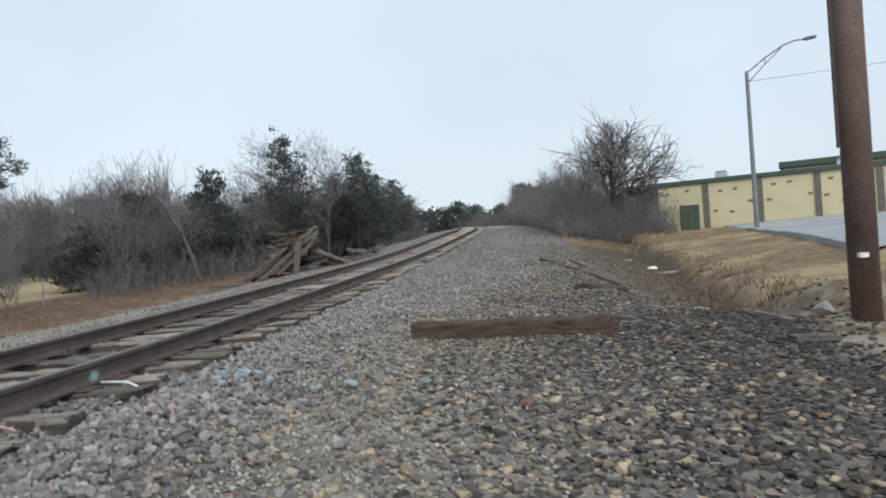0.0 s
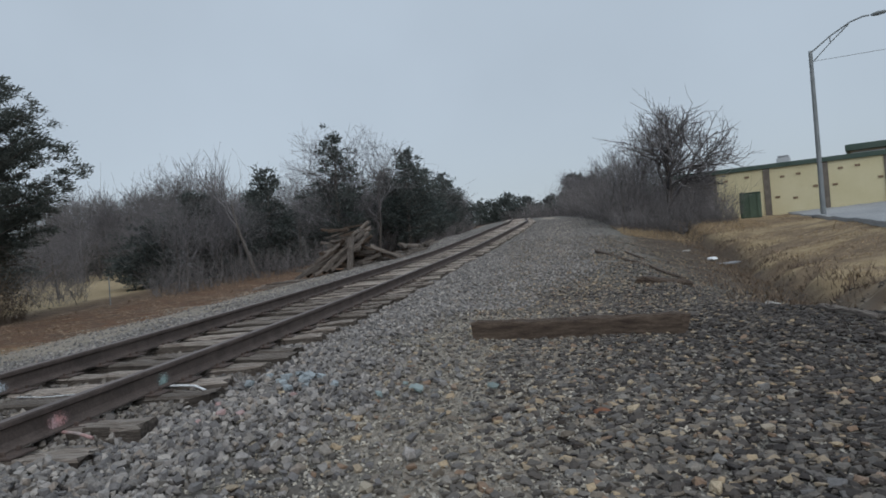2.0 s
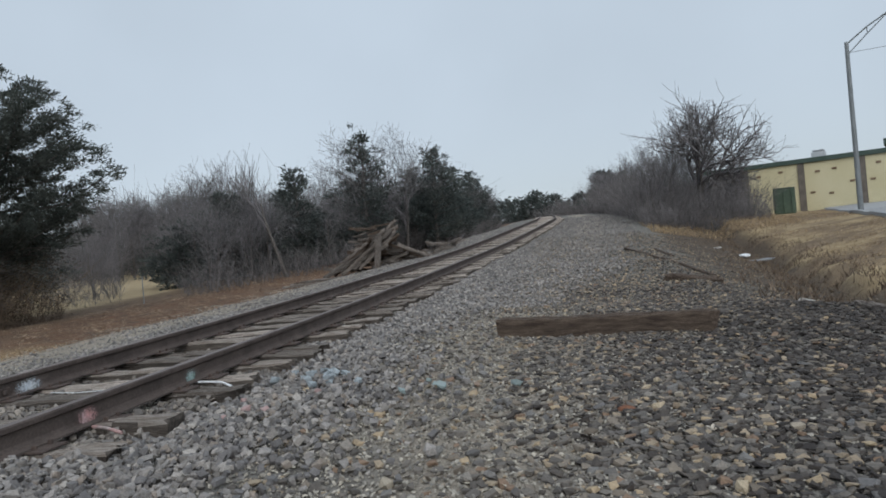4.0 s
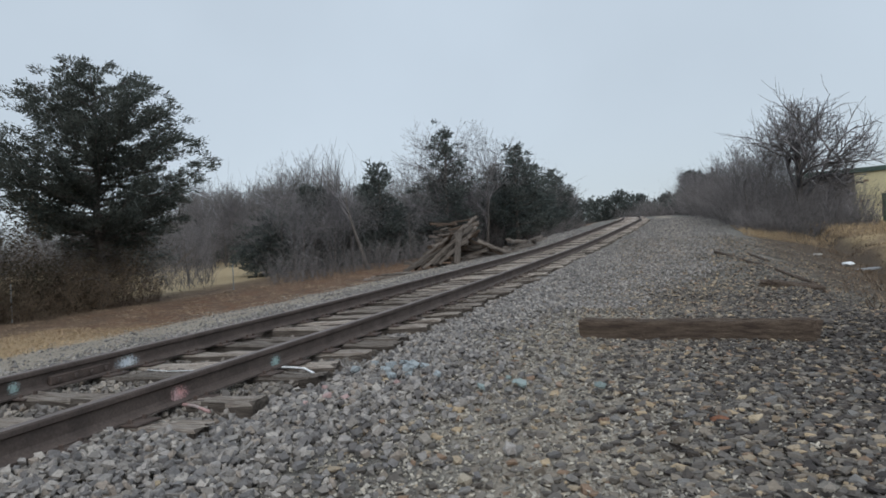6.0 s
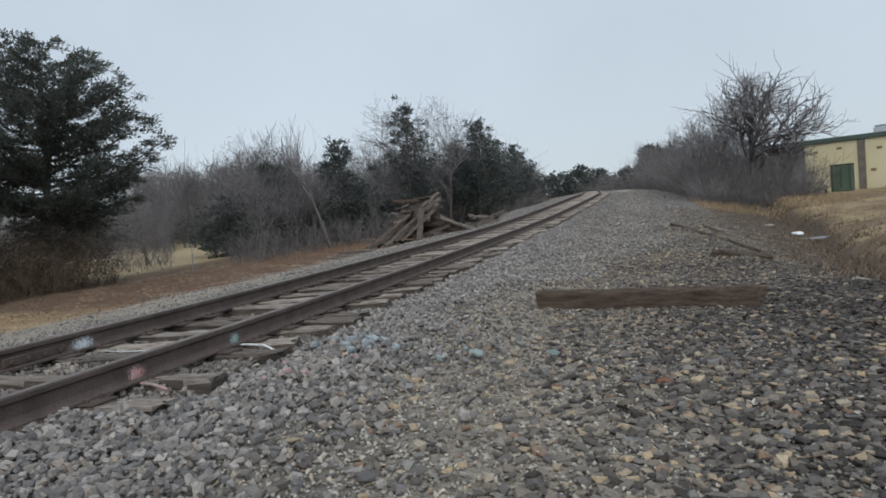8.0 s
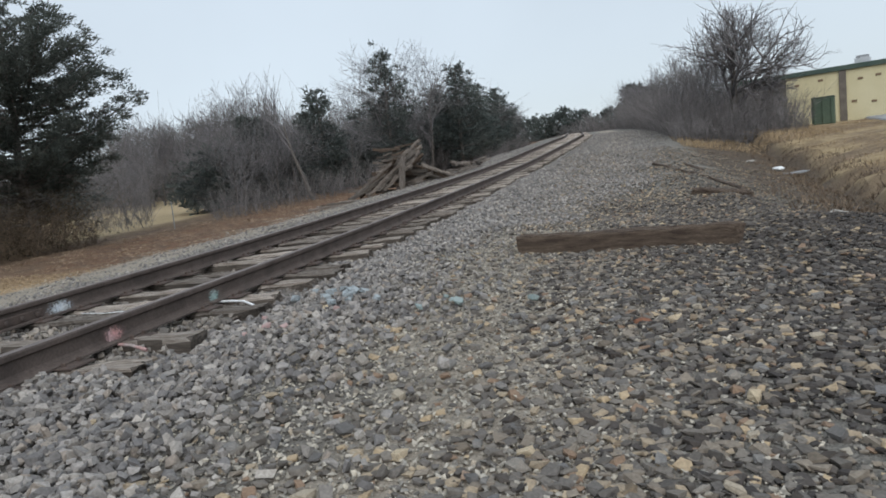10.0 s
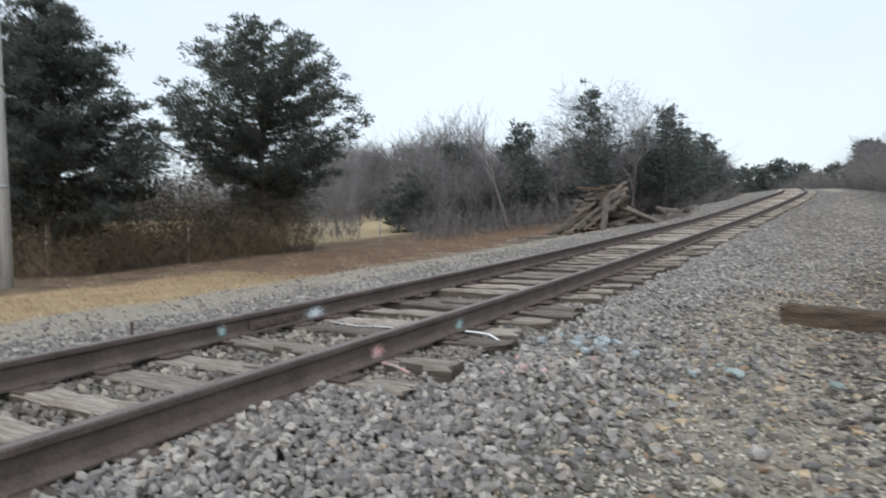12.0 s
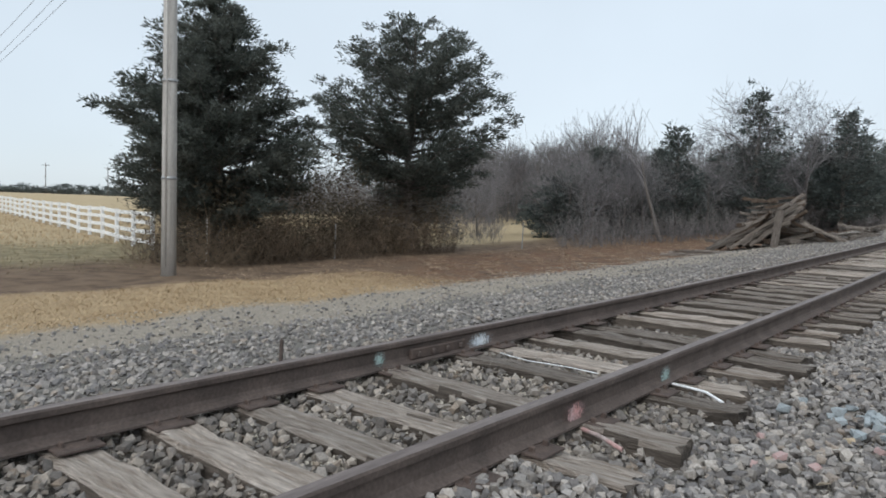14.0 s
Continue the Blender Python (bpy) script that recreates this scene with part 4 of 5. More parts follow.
def cedar(seed, at, height, width, trunk_r, skirt, label, leaf=0.1, limbs=90, per=40, shape=ROUND, material=None, group="cedars at the field's edge", pad=0.36, dead=0, gaps=0.12):
    """A red cedar: trunk, ragged rising limbs, and flat-bottomed pads of foliage with gaps of sky between."""
    r = np.random.default_rng(seed)
    pts = [np.array([0, 0, -0.1])] + [np.array([r.normal(0, 0.05), r.normal(0, 0.05), height * 0.92 * (k + 1) / 10]) for k in range(10)]
    segs, pads, radii = [], [], []
    lobes = r.uniform(0.62, 1.12, (8, 7))
    for k in range(limbs):
        h = (k + r.random()) / limbs
        az = k * 2.4 + r.normal(0, 0.35)
        lobe = lobes[int(h * 7.99), int((az % (2 * math.pi)) / (2 * math.pi) * 6.99)]
        length = max(0.12, width / 2 * float(np.interp(h, *zip(*shape))) * lobe * r.uniform(0.72, 1.0) - pad * 0.5)
        tip_z = height * (skirt + (0.96 - skirt) * h)
        rise = (r.uniform(0.0, 0.3) + 0.55 * h) * length
        b = np.array([math.cos(az) * length, math.sin(az) * length, tip_z])
        a = np.array([0, 0, max(0.3, tip_z - rise)])
        m = a * 0.5 + b * 0.5 + np.array([r.normal(0, 0.1), r.normal(0, 0.1), -0.1 * length])
        if r.random() < gaps:
            continue
        segs += [(*a, *m, 0.014 + 0.012 * length, 0.012 + 0.006 * length), (*m, *b, 0.012 + 0.006 * length, 0.008)]
        n = max(1, int(round(length / (pad * 0.95))))
        for t in np.linspace(1.0, 0.25, n):
            c = (a + (m - a) * t * 2) if t < 0.5 else (m + (b - m) * (t * 2 - 1))
            for q in range(2 if t > 0.5 else 1):
                pads.append(c + r.normal(0, pad * 0.55, 3) * np.array([1, 1, 0.6]))
                radii.append(pad * r.uniform(0.5, 1.15) * (0.75 if h > 0.9 else 1))
    for k in range(10):
        pads.append(np.array([r.normal(0, pad * 0.4), r.normal(0, pad * 0.4), height * (0.72 + 0.025 * k)]))
        radii.append(pad * (1.1 - 0.075 * k))
    for k in range(dead):
        az, z0, ln = r.uniform(0, 6.28), r.uniform(0.5, height * skirt), r.uniform(0.9, 2.3)
        a = np.array([0, 0, z0])
        m = a + np.array([math.cos(az), math.sin(az), r.uniform(-0.2, 0.4)]) * ln * 0.6
        b = m + np.array([math.cos(az + r.normal(0, 0.4)), math.sin(az), r.uniform(-0.5, 0.2)]) * ln * 0.5
        segs += [(*a, *m, 0.03, 0.018), (*m, *b, 0.018, 0.006)]
        for q in range(3):
            e = m + (b - m) * r.random() + r.normal(0, 0.28, 3)
            segs.append((*(m + (b - m) * r.random() * 0.6), *e, 0.01, 0.004))
    centres, size = np.repeat(np.array(pads), per, 0), np.repeat(np.array(radii), per)[:, None]
    way = r.normal(0, 1, centres.shape)
    way /= np.linalg.norm(way, axis=1, keepdims=True)
    way[:, 2] = np.where(way[:, 2] < 0, way[:, 2] * 0.35, way[:, 2] * 0.75)
    c = centres + way * size * r.random((len(size), 1)) ** 0.55
    out = centres * np.array([1, 1, 0]) / (np.linalg.norm(centres[:, :2], axis=1, keepdims=True) + 0.3)
    c = c + out * size * r.uniform(-0.5, 1.0, (len(size), 1))
    a = way * 0.7 + 0.9 * out + r.normal(0, 0.5, c.shape) + np.array([0, 0, 0.25])
    t = thing("cedar_tree", (*at, gz(*at)), label, "tree", group)
    part_np("trunk", *stem_tube(pts, [trunk_r * (1 - 0.088 * k) for k in range(11)]), M_BARK, t, flat=False)
    part_np("branchwork", *tubes(segs, 4), M_BARK, t, flat=False, kind="stuff")
    part_np("crown", *sprays(c, a, r, leaf), material or M_CEDAR, t, kind="stuff")
    return t


def stems(name, xs, ys, heights, material, label, seed, lean=0.25, rad=0.006, fork=2, category="brush"):
    """Upright dead stems with a few side shoots, in one mesh."""
    r = np.random.default_rng(seed)
    n = len(xs)
    z = ground(xs, ys)
    a = np.stack([xs, ys, z - 0.03], -1)
    d = np.stack([r.normal(0, lean, n), r.normal(0, lean, n), np.ones(n)], -1)
    b = a + d * heights[:, None]
    rows = [np.concatenate([a, b, np.full((n, 1), rad), np.full((n, 1), rad * 0.4)], 1)]
    for k in range(fork):
        t = r.uniform(0.25, 0.85, (n, 1))
        s = a + (b - a) * t
        e = s + (d * 0.7 + r.normal(0, 0.55, (n, 3))) * heights[:, None] * r.uniform(0.2, 0.5, (n, 1))
        rows.append(np.concatenate([s, e, np.full((n, 1), rad * 0.7), np.full((n, 1), rad * 0.3)], 1))
    v, f = tubes(np.concatenate(rows), 3)
    return tagged(part_np(name, v, f, material, None, flat=False), label, category, kind="stuff")


def blades(name, xs, ys, h, material, label, seed, wide=0.012, lean=0.5):
    r = np.random.default_rng(seed)
    n = len(xs)
    c = np.stack([xs, ys, ground(xs, ys) - 0.01], -1)
    a = r.uniform(0, 2 * math.pi, n)
    side = np.stack([np.cos(a), np.sin(a), 0 * a], -1) * wide
    tip = c + np.stack([r.normal(0, lean, n), r.normal(0, lean, n), np.ones(n)], -1) * (h * r.uniform(0.5, 1.3, n))[:, None]
    v = np.stack([c - side, c + side, tip], 1).reshape(-1, 3)
    return tagged(part_np(name, v, np.arange(3 * n).reshape(-1, 3), material, None), label, "grass", kind="stuff")


cedar(21, (-15.1, 18.9), 8.8, 8.5, 0.2, 0.29, "tall ragged dark green cedar with bare lower limbs", 0.06, 190, 50, FLAT, dead=60, pad=0.28, gaps=0.26)
cedar(22, (-16.0, 11.5), 8.0, 6.8, 0.22, 0.17, "broad dense dark green cedar behind the utility pole", 0.06, 230, 60, dead=20, pad=0.28, gaps=0.14)

kinds = [bare_tree_meshes(40 + s, 7.4, 0.1, (6, 5, 4, 3), 0.68 + 0.05 * s, 0.12, min_r=0.006, reach=0.44, waver=0.14) for s in range(6)]
thin_kinds = [bare_tree_meshes(50 + s, 7.4, 0.09, (7, 5, 5), 0.62, 0.14, min_r=0.011, clear=0.3, reach=0.42, waver=0.14) for s in range(5)]


def open_view(x, y):
    """The gap in the woodland through which the tan field shows."""
    a = np.degrees(np.arctan2(np.asarray(x) - 3.0, np.asarray(y)))
    return (a > -35.8) & (a < -31.4) & (np.hypot(np.asarray(x) - 3.0, y) < 62)



r = np.random.default_rng(3)
for k in range(104):
    yy = 27 + 74 * (k / 104) + r.normal(0, 1.2)
    xx = float(track_x(yy)) - np.interp(yy, [25, 45, 65, 100], [14, 12, 9.5, 8.0]) - 8 * r.random() ** 1.5
    if open_view(xx, yy):
        continue
    pool = kinds if yy < 55 else thin_kinds
    bare_tree(pool[k % len(pool)], (xx, yy), r.uniform(0.55, 0.82) * np.interp(yy, [27, 50, 65, 100], [0.8, 0.95, 1.15, 1.25]), r.uniform(0, 360), "bare grey winter tree in a woodland edge")
bare_tree(kinds[0], (-18.0, 38), 1.0, 40, "taller bare grey winter tree in a woodland edge")
bare_tree(kinds[3], (-9.5, 43.0), 1.22, 90, "tall bare grey tree rising above evergreens")
bare_tree(kinds[2], (-7.4, 46), 1.15, 10, "tall bare grey tree rising above evergreens")
for k in range(16):
    a, d = radians(-38 + 0.8 * k), 56 + 12 * r.random()
    bare_tree(thin_kinds[k % 5], (3 + d * math.sin(a), d * math.cos(a)), r.uniform(0.85, 1.2), r.uniform(0, 360), "bare grey winter tree beyond the tan field")
for k in range(46):
    a, d = radians(-53 + 0.95 * k), 76 + 24 * r.random()
    bare_tree(thin_kinds[k % 5], (3 + d * math.sin(a), d * math.cos(a)), r.uniform(0.75, 1.05) * (1.35 if k > 17 else 0.9), r.uniform(0, 360), "bare grey winter tree deep in the wood")
lean_me = bare_tree_meshes(57, 7.0, 0.13, (3, 4, 3), 0.5, lean=(-0.45, 0.0), clear=0.6)
bare_tree(lean_me, (-10.6, 32.0), 0.95, 0, "pale leaning bare tree at the wood's edge")
for k, (x, y, h, w, s) in enumerate(((-12.4, 38.5, 6.4, 3.8, SPIRE), (-9.2, 42.5, 8.6, 4.6, ROUND), (-5.6, 48.5, 7.6, 5.6, ROUND), (-6.3, 56, 7.6, 5.0, ROUND), (-14.8, 34, 4.8, 4.2, ROUND),
        (-27, 33, 4.4, 5.0, ROUND), (-14.2, 41, 5.2, 4.0, SPIRE), (-10.8, 47, 5.6, 4.6, ROUND), (-6.4, 64, 7.6, 6.0, ROUND), (-6.2, 75, 8.0, 6.5, ROUND), (-7.0, 86, 8.0, 7.0, ROUND), (-8, 52, 6.6, 5.5, ROUND), (-24, 52, 5.2, 5.6, ROUND), (-31, 60, 6.2, 7.0, ROUND), (-36, 62, 6.2, 8.0, ROUND), (-42, 58, 5.6, 8.0, ROUND))):
    cedar(60 + k, (x, y), h, w * 1.08, 0.16, 0.12, "dark evergreen tree standing among bare trees", 0.11, 84, 30, s, M_FARTREE, "woodland edge", 0.42, gaps=0.25)
for k in range(30):
    yy = 30 + 2.4 * k
    xx = float(track_x(yy)) - np.interp(yy, [25, 45, 65, 100], [16, 13.5, 11, 9.5]) - 4 * r.random()
    if not open_view(xx, yy):
        cedar(150 + k, (xx, yy), r.uniform(2.4, 4.4), r.uniform(3.5, 5.2), 0.08, 0.0, "low dark evergreen shrub in the undergrowth", 0.11, 46, 26, LOW, M_FARTREE, "woodland edge", 0.42)
xs, ys = r.uniform(0, 1, 7500), r.uniform(25, 102, 7500)
xs = track_x(ys) - np.interp(ys, [25, 45, 65, 100], [12.5, 10.5, 8.2, 6.8]) - 11 * xs ** 1.3
kk = ~open_view(xs, ys)
xs, ys = xs[kk], ys[kk]
stems("woodland_brush", xs, ys, r.uniform(0.3, 1.9, len(xs)) * np.interp(ys, [25, 50], [0.75, 1.2]), M_BRUSH, "tangled leafless grey-brown brush under the trees", 71, 0.4, 0.009, 4)
a, d = np.radians(r.uniform(-54, -8, 5200)), r.uniform(70, 112, 5200)
xs, ys = r.uniform(-34, -14, 3200), r.uniform(40, 66, 3200)
kk = ~open_view(xs, ys) & (xs < track_x(ys) - 12)
stems("sapling_wood", xs[kk], ys[kk], r.uniform(1.5, 4.6, kk.sum()), M_TWIG, "dense grey leafless saplings behind the wood's edge", 82, 0.25, 0.013, 6)
stems("deep_wood", 3 + d * np.sin(a), d * np.cos(a), r.uniform(1.5, 5.0, 5200) * np.interp(np.degrees(a), [-54, -42, -35, -8], [0.8, 0.9, 1.6, 1.4]), M_BRUSH, "grey mass of leafless saplings deep in the wood", 81, 0.25, 0.025, 6)
xs, ys = r.uniform(-17.8, -13.8, 2600), r.uniform(9.6, 20.6, 2600)
stems("hedge_brush", xs, ys, r.uniform(0.25, 1.3, 2600) * (1 + 0.7 * np.sin(1.9 * ys) * np.sin(0.8 * ys + 1) + 0.3 * np.sin(5 * ys)), M_WEED, "dead grey-brown brush under the cedars", 72, 0.6, 0.006, 6)
hp = np.stack([r.uniform(-17.8, -14.2, 900), r.uniform(9.8, 21.2, 900), np.zeros(900)], -1)
hp[:, 2] = ground(hp[:, 0], hp[:, 1]) + r.uniform(0.15, 1.7, 900) * (1.2 + 0.6 * np.sin(1.3 * hp[:, 1] + 0.5) + 0.3 * np.sin(4.1 * hp[:, 1]))
tagged(part_np("hedge_leaves", *tufts(hp, r, 34, (0.3, 0.3, 0.24), 0.055, 0.5), M_DEADLEAF, None), "dull olive and tan dead leaves in the hedge brush", "brush", kind="stuff")

# right-hand thicket and its large bare tree
big = bare_tree_meshes(93, 6.6, 0.3, (6, 6, 5, 4), 0.72, 0.12, min_r=0.007, clear=0.35, waver=0.17, reach=0.48)
bare_tree(big, (11.0, 37.4), 0.95, 200, "large gnarled bare tree with spreading limbs", "thicket by the ditch")
for k in range(22):
    bare_tree(thin_kinds[k % 5], (8.2 + 4.5 * r.random(), 36 + 2.6 * k), r.uniform(0.5, 0.75) + 0.003 * k, r.uniform(0, 360), "small bare tree in a brown thicket", "thicket by the ditch")
xs, ys = r.uniform(7.4, 13.3, 8000), 34 + 61 * r.random(8000) ** 1.5
stems("thicket_brush", xs, ys, r.uniform(0.6, 2.5, 8000) * np.interp(ys, [34, 36.5, 60], [0.45, 1.05, 1.25]), M_BRUSH, "dense leafless brown thicket beside the ditch", 73, 0.4, 0.01, 4)
# distant wood line
r = np.random.default_rng(8)
for k in range(66):
    xx = -58 + 1.4 * k + r.normal(0, 0.8)
    yy = (124 if xx > -4 else 168) + r.normal(0, 3)
    cedar(200 + k, (xx, yy), r.uniform(4.2, 6.6) + (0 if xx > -4 else 2.5), r.uniform(5.5, 7.5), 0.15, 0.0, "distant dark evergreen in a wood line", 0.3, 34, 12, (SPIRE, LOW, ROUND)[k % 3], M_FARTREE, "distant wood line", 0.7)
xs, ys = r.uniform(-4, 34, 3000), r.uniform(104, 122, 3000)
kk = xs > track_x(ys) + 4
stems("far_brush", xs[kk], ys[kk], r.uniform(1.0, 3.4, kk.sum()), M_BRUSH, "distant grey-brown brush beyond the track's crest", 74, 0.3, 0.03, 4)
for k in range(7):
    cedar(240 + k, (9.5 + 1.2 * k, 92 + 3 * k), 6.0 + 1.0 * r.random() - 0.4 * abs(k - 3), 4.5, 0.15, 0.03, "dark evergreen beyond the thicket", 0.3, 40, 16, SPIRE, M_FARTREE, "distant wood line", 0.6)
for k in range(64):
    a = radians(-92 + 0.95 * k)
    d = 270 + 40 * r.random()
    cedar(260 + k, (3 + d * math.sin(a), d * math.cos(a)), r.uniform(1.6, 4.0), r.uniform(8, 15), 0.2, 0.0, "far tree in a hazy field boundary", 0.4, 24, 12, LOW, M_FARTREE, "field boundary", 1.2)

xs, ys = r.uniform(-11.4, -6.9, 30000), r.uniform(-4, 12.5, 30000)
kk = r.random(30000) < np.interp(xs, [-11.4, -10, -7.6, -6.9], [0.2, 1, 1, 0.1])
blades("straw_grass", xs[kk], ys[kk], 0.06, M_STRAW, "flattened straw-coloured dry grass strip", 75, 0.006, 1.4)
xs, ys = r.uniform(-60, -15, 30000), r.uniform(-12, 34, 30000)
kk = xs < -24
blades("field_grass", xs[kk], ys[kk], 0.14, M_STRAW, "dry tan field grass behind the fence", 76, 0.02)
dull = ~kk & (ys < 20)
blades("verge_grass", xs[dull], ys[dull], 0.08, M_DULL, "dull olive-brown grass before the fence", 80, 0.016, 0.9)
xs, ys = r.uniform(7.2, 18, 40000), r.uniform(6, 40, 40000)
kk = (xs < lot_edge(ys) - 0.1) & (xs > gully_x(ys) + 0.9) & (np.sin(0.9 * xs + 1) * np.sin(0.7 * ys) < r.uniform(-0.2, 0.9, 40000))
xs, ys = xs[kk], ys[kk]
blades("bank_grass", xs, ys, 0.05, M_STRAW, "short tan dry grass on the bank", 77, 0.012, 1.0)
ys = r.uniform(9.5, 40, 7000)
xs = gully_x(ys) + r.normal(0.1, 0.7, 7000)
tx, ty = r.uniform(0, 1, 5000), r.uniform(31.5, 36.5, 5000)
blades("straw_tufts", 7.4 + 6.5 * tx, ty, 0.22, M_STRAW, "pale dry grass tufts at the thicket's foot", 83, 0.01)
blades("ditch_weeds", xs, ys, 0.15, M_WEED, "dead brown weeds in the ditch", 78, 0.012)
xs, ys = r.uniform(-13.5, -6.5, 12000), r.uniform(9, 40, 12000)
blades("mulch_chips", xs, ys, 0.03, M_CHIP, "scattered split wood chips on red mulch", 79, 0.02, 4.0)

# ---- vinyl fence ----
fx, fy = -21.0, 12.1
fd = Vector((-0.983, 0.184, 0))
fence = thing("vinyl_fence", (0, 0, 0), "long white four-rail vinyl fence along the field", "fence")
post_bm = box(0.13, 0.13, 1.45, (0, 0, 0.65), 0.01)
box(0.16, 0.16, 0.03, (0, 0, 1.39), 0.008, bm=post_bm)
post_me = bpy.data.meshes.new("post")
post_bm.to_mesh(post_me)
post_bm.free()
post_me.materials.append(M_FENCE)
spots = [(fx + fd.x * 2.4 * k, fy + fd.y * 2.4 * k) for k in range(30)]
for k, (x, y) in enumerate(spots):
    o = new("post", post_me)
    o.matrix_world = pose(x, y, gz(x, y) - 0.05, 0, 0, 169.4)
    o.parent = fence
    if k:
        x0, y0 = spots[k - 1]
        for h in (0.25, 0.6, 0.95, 1.25):
            a, b = Vector((x0, y0, gz(x0, y0) + h)), Vector((x, y, gz(x, y) + h))
            m = look((a + b) / 2, b)
            part("fence_rail", box(0.045, 0.14, (b - a).length, (0, 0, 0), 0.006, turn=None), M_FENCE, fence).matrix_world = m

# ---- utility pole ----
up = thing("utility_pole", (-12.9, 8.4, gz(-12.9, 8.4)), "silver-grey weathered wooden utility pole with conduit", "utility pole")
part("pole", lathe([(0.17, -0.1), (0.16, 3), (0.135, 9.5), (0.13, 10)], 14), M_POLE, up)
part("conduit", lathe([(0.022, 0.2), (0.022, 9.0)], 8), M_POLE, up, "pale metal conduit").location = (0.1, -0.13, 0)
for h in (2.2, 4.4, 6.6):
    part("strap", lathe([(0.175, h), (0.175, h + 0.06)], 14), M_STEEL, up)
part("crossarm", box(2.4, 0.1, 0.12, (0, 0, 9.6), 0.01), M_POLE, up)
arm_pts = [(0, 0, 7.2), (0.35, 0.25, 7.55), (0.8, 0.55, 7.7), (1.3, 0.9, 7.72)]
part_np("lamp_arm", *tubes([(*a, *b, 0.025, 0.025) for a, b in zip(arm_pts, arm_pts[1:])], 6), M_STEEL, up, "thin curved metal lamp arm", flat=False)
for h, dz in ((9.7, 0), (9.1, 0.2), (8.6, 0.1)):
    pts = []
    for t in np.linspace(0, 1, 13):
        pts.append((-12.9 - 60 * t, 8.4 + (9 + 2 * dz) * t, gz(-12.9, 8.4) + h + 1.0 * t - 3.0 * t * (1 - t)))
    seg = [(*a, *b, 0.009, 0.009) for a, b in zip(pts, pts[1:])]
    w = part_np("overhead_wire", *tubes(seg, 4), M_PLATE, None, flat=False)
    tagged(w, "thin dark overhead wire running from the utility pole", "wire", "overhead wires")

for x, y in ((-232.7, 83.5), (-226.0, 100.0)):
    fp = thing("far_pole", (x, y, gz(x, y)), "far wooden utility pole beyond the field", "utility pole", "far utility poles")
    part("pole", lathe([(0.16, -0.1), (0.12, 10.0)], 8), M_BARK, fp)
    part("crossarm", box(0.12, 2.4, 0.14, (0, 0, 9.3), 0.01), M_BARK, fp)

# ---- street lamp ----
lx, ly = 16.9, 33.3
sl = thing("street_lamp", (lx, ly, gz(lx, ly)), "tall galvanised street lamp with truss arm and cobra head", "street lamp")
part("pole", lathe([(0.13, 0), (0.12, 0.1), (0.085, 7.7), (0.08, 7.85)], 12), M_LAMP, sl)
part("base_flange", lathe([(0.2, -0.1), (0.2, 0.05)], 12), M_LAMP, sl)
arm = np.array([(0, 0, 7.75), (0.75, -0.35, 8.35), (1.5, -0.7, 8.8), (1.95, -0.9, 8.93), (2.2, -1.0, 8.93)])
low = np.array([(0, 0, 7.25), (0.75, -0.35, 8.05), (1.45, -0.67, 8.72)])
seg = [(*a, *b, 0.035, 0.035) for a, b in zip(arm, arm[1:])] + [(*a, *b, 0.025, 0.025) for a, b in zip(low, low[1:])] + [(*arm[1], *low[1], 0.02, 0.02)]
part_np("truss_arm", *tubes(seg, 6), M_LAMP, sl, flat=False)
hd = lathe([(0.03, -0.3), (0.11, -0.22), (0.16, 0.0), (0.13, 0.25), (0.05, 0.34)], 12)
bmesh.ops.scale(hd, vec=(1, 0.6, 1), verts=hd.verts)
bmesh.ops.transform(hd, matrix=Matrix.Translation((2.5, -1.14, 8.93)) @ Vector((0.91, -0.41, 0.05)).to_track_quat("Z", "Y").to_matrix().to_4x4(), verts=hd.verts)
head = part("lamp_head", hd, M_LAMP, sl, "grey cobra-head luminaire")

span = [(lx, ly, gz(lx, ly) + 7.35 - 0.9 * t * (1 - t) + 0.25 * t) if t == 0 else (lx + 26 * t, ly - 11 * t, gz(lx, ly) + 7.35 - 0.9 * t * (1 - t) + 0.25 * t) for t in np.linspace(0, 1, 9)]
tagged(part_np("lamp_cable", *tubes([(*a, *b, 0.012, 0.012) for a, b in zip(span, span[1:])], 4), M_STEEL, None, flat=False), "thin grey cable strung from the street lamp", "wire")

# ---- sign on a brown pole ----
px, py = 7.36, 7.35
sp = thing("pole_sign", (px, py, gz(px, py)), "thick brown painted steel pole carrying a roadside sign", "sign")
part("pole", lathe([(0.152, -0.1), (0.152, 6.5)], 24), M_SIGNPOLE, sp)
part("sticker", box(0.09, 0.06, 0.05, (-0.07, -0.13, 0.72), turn=None), M_WHITE, sp, "small white sticker")
part_np("conduit", *tubes([(-0.2, -0.03, 1.9, -0.2, -0.03, 5.5, 0.018, 0.018)], 6), M_PLATE, sp, flat=False)

sd = Vector((-0.88, 0.47, 0))
sg = math.degrees(math.atan2(sd.y, sd.x))


def slab(pts, y0, y1):
    """A flat polygon in x and z given thickness along y."""
    bm = bmesh.new()
    a, b = [bm.verts.new((x, y0, z)) for x, z in pts], [bm.verts.new((x, y1, z)) for x, z in pts]
    bm.faces.new(a)
    bm.faces.new(b[::-1])
    for k in range(len(pts)):
        bm.faces.new((a[k], b[k], b[(k + 1) % len(pts)], a[(k + 1) % len(pts)]))
    bmesh.ops.recalc_face_normals(bm, faces=bm.faces[:])
    return bm


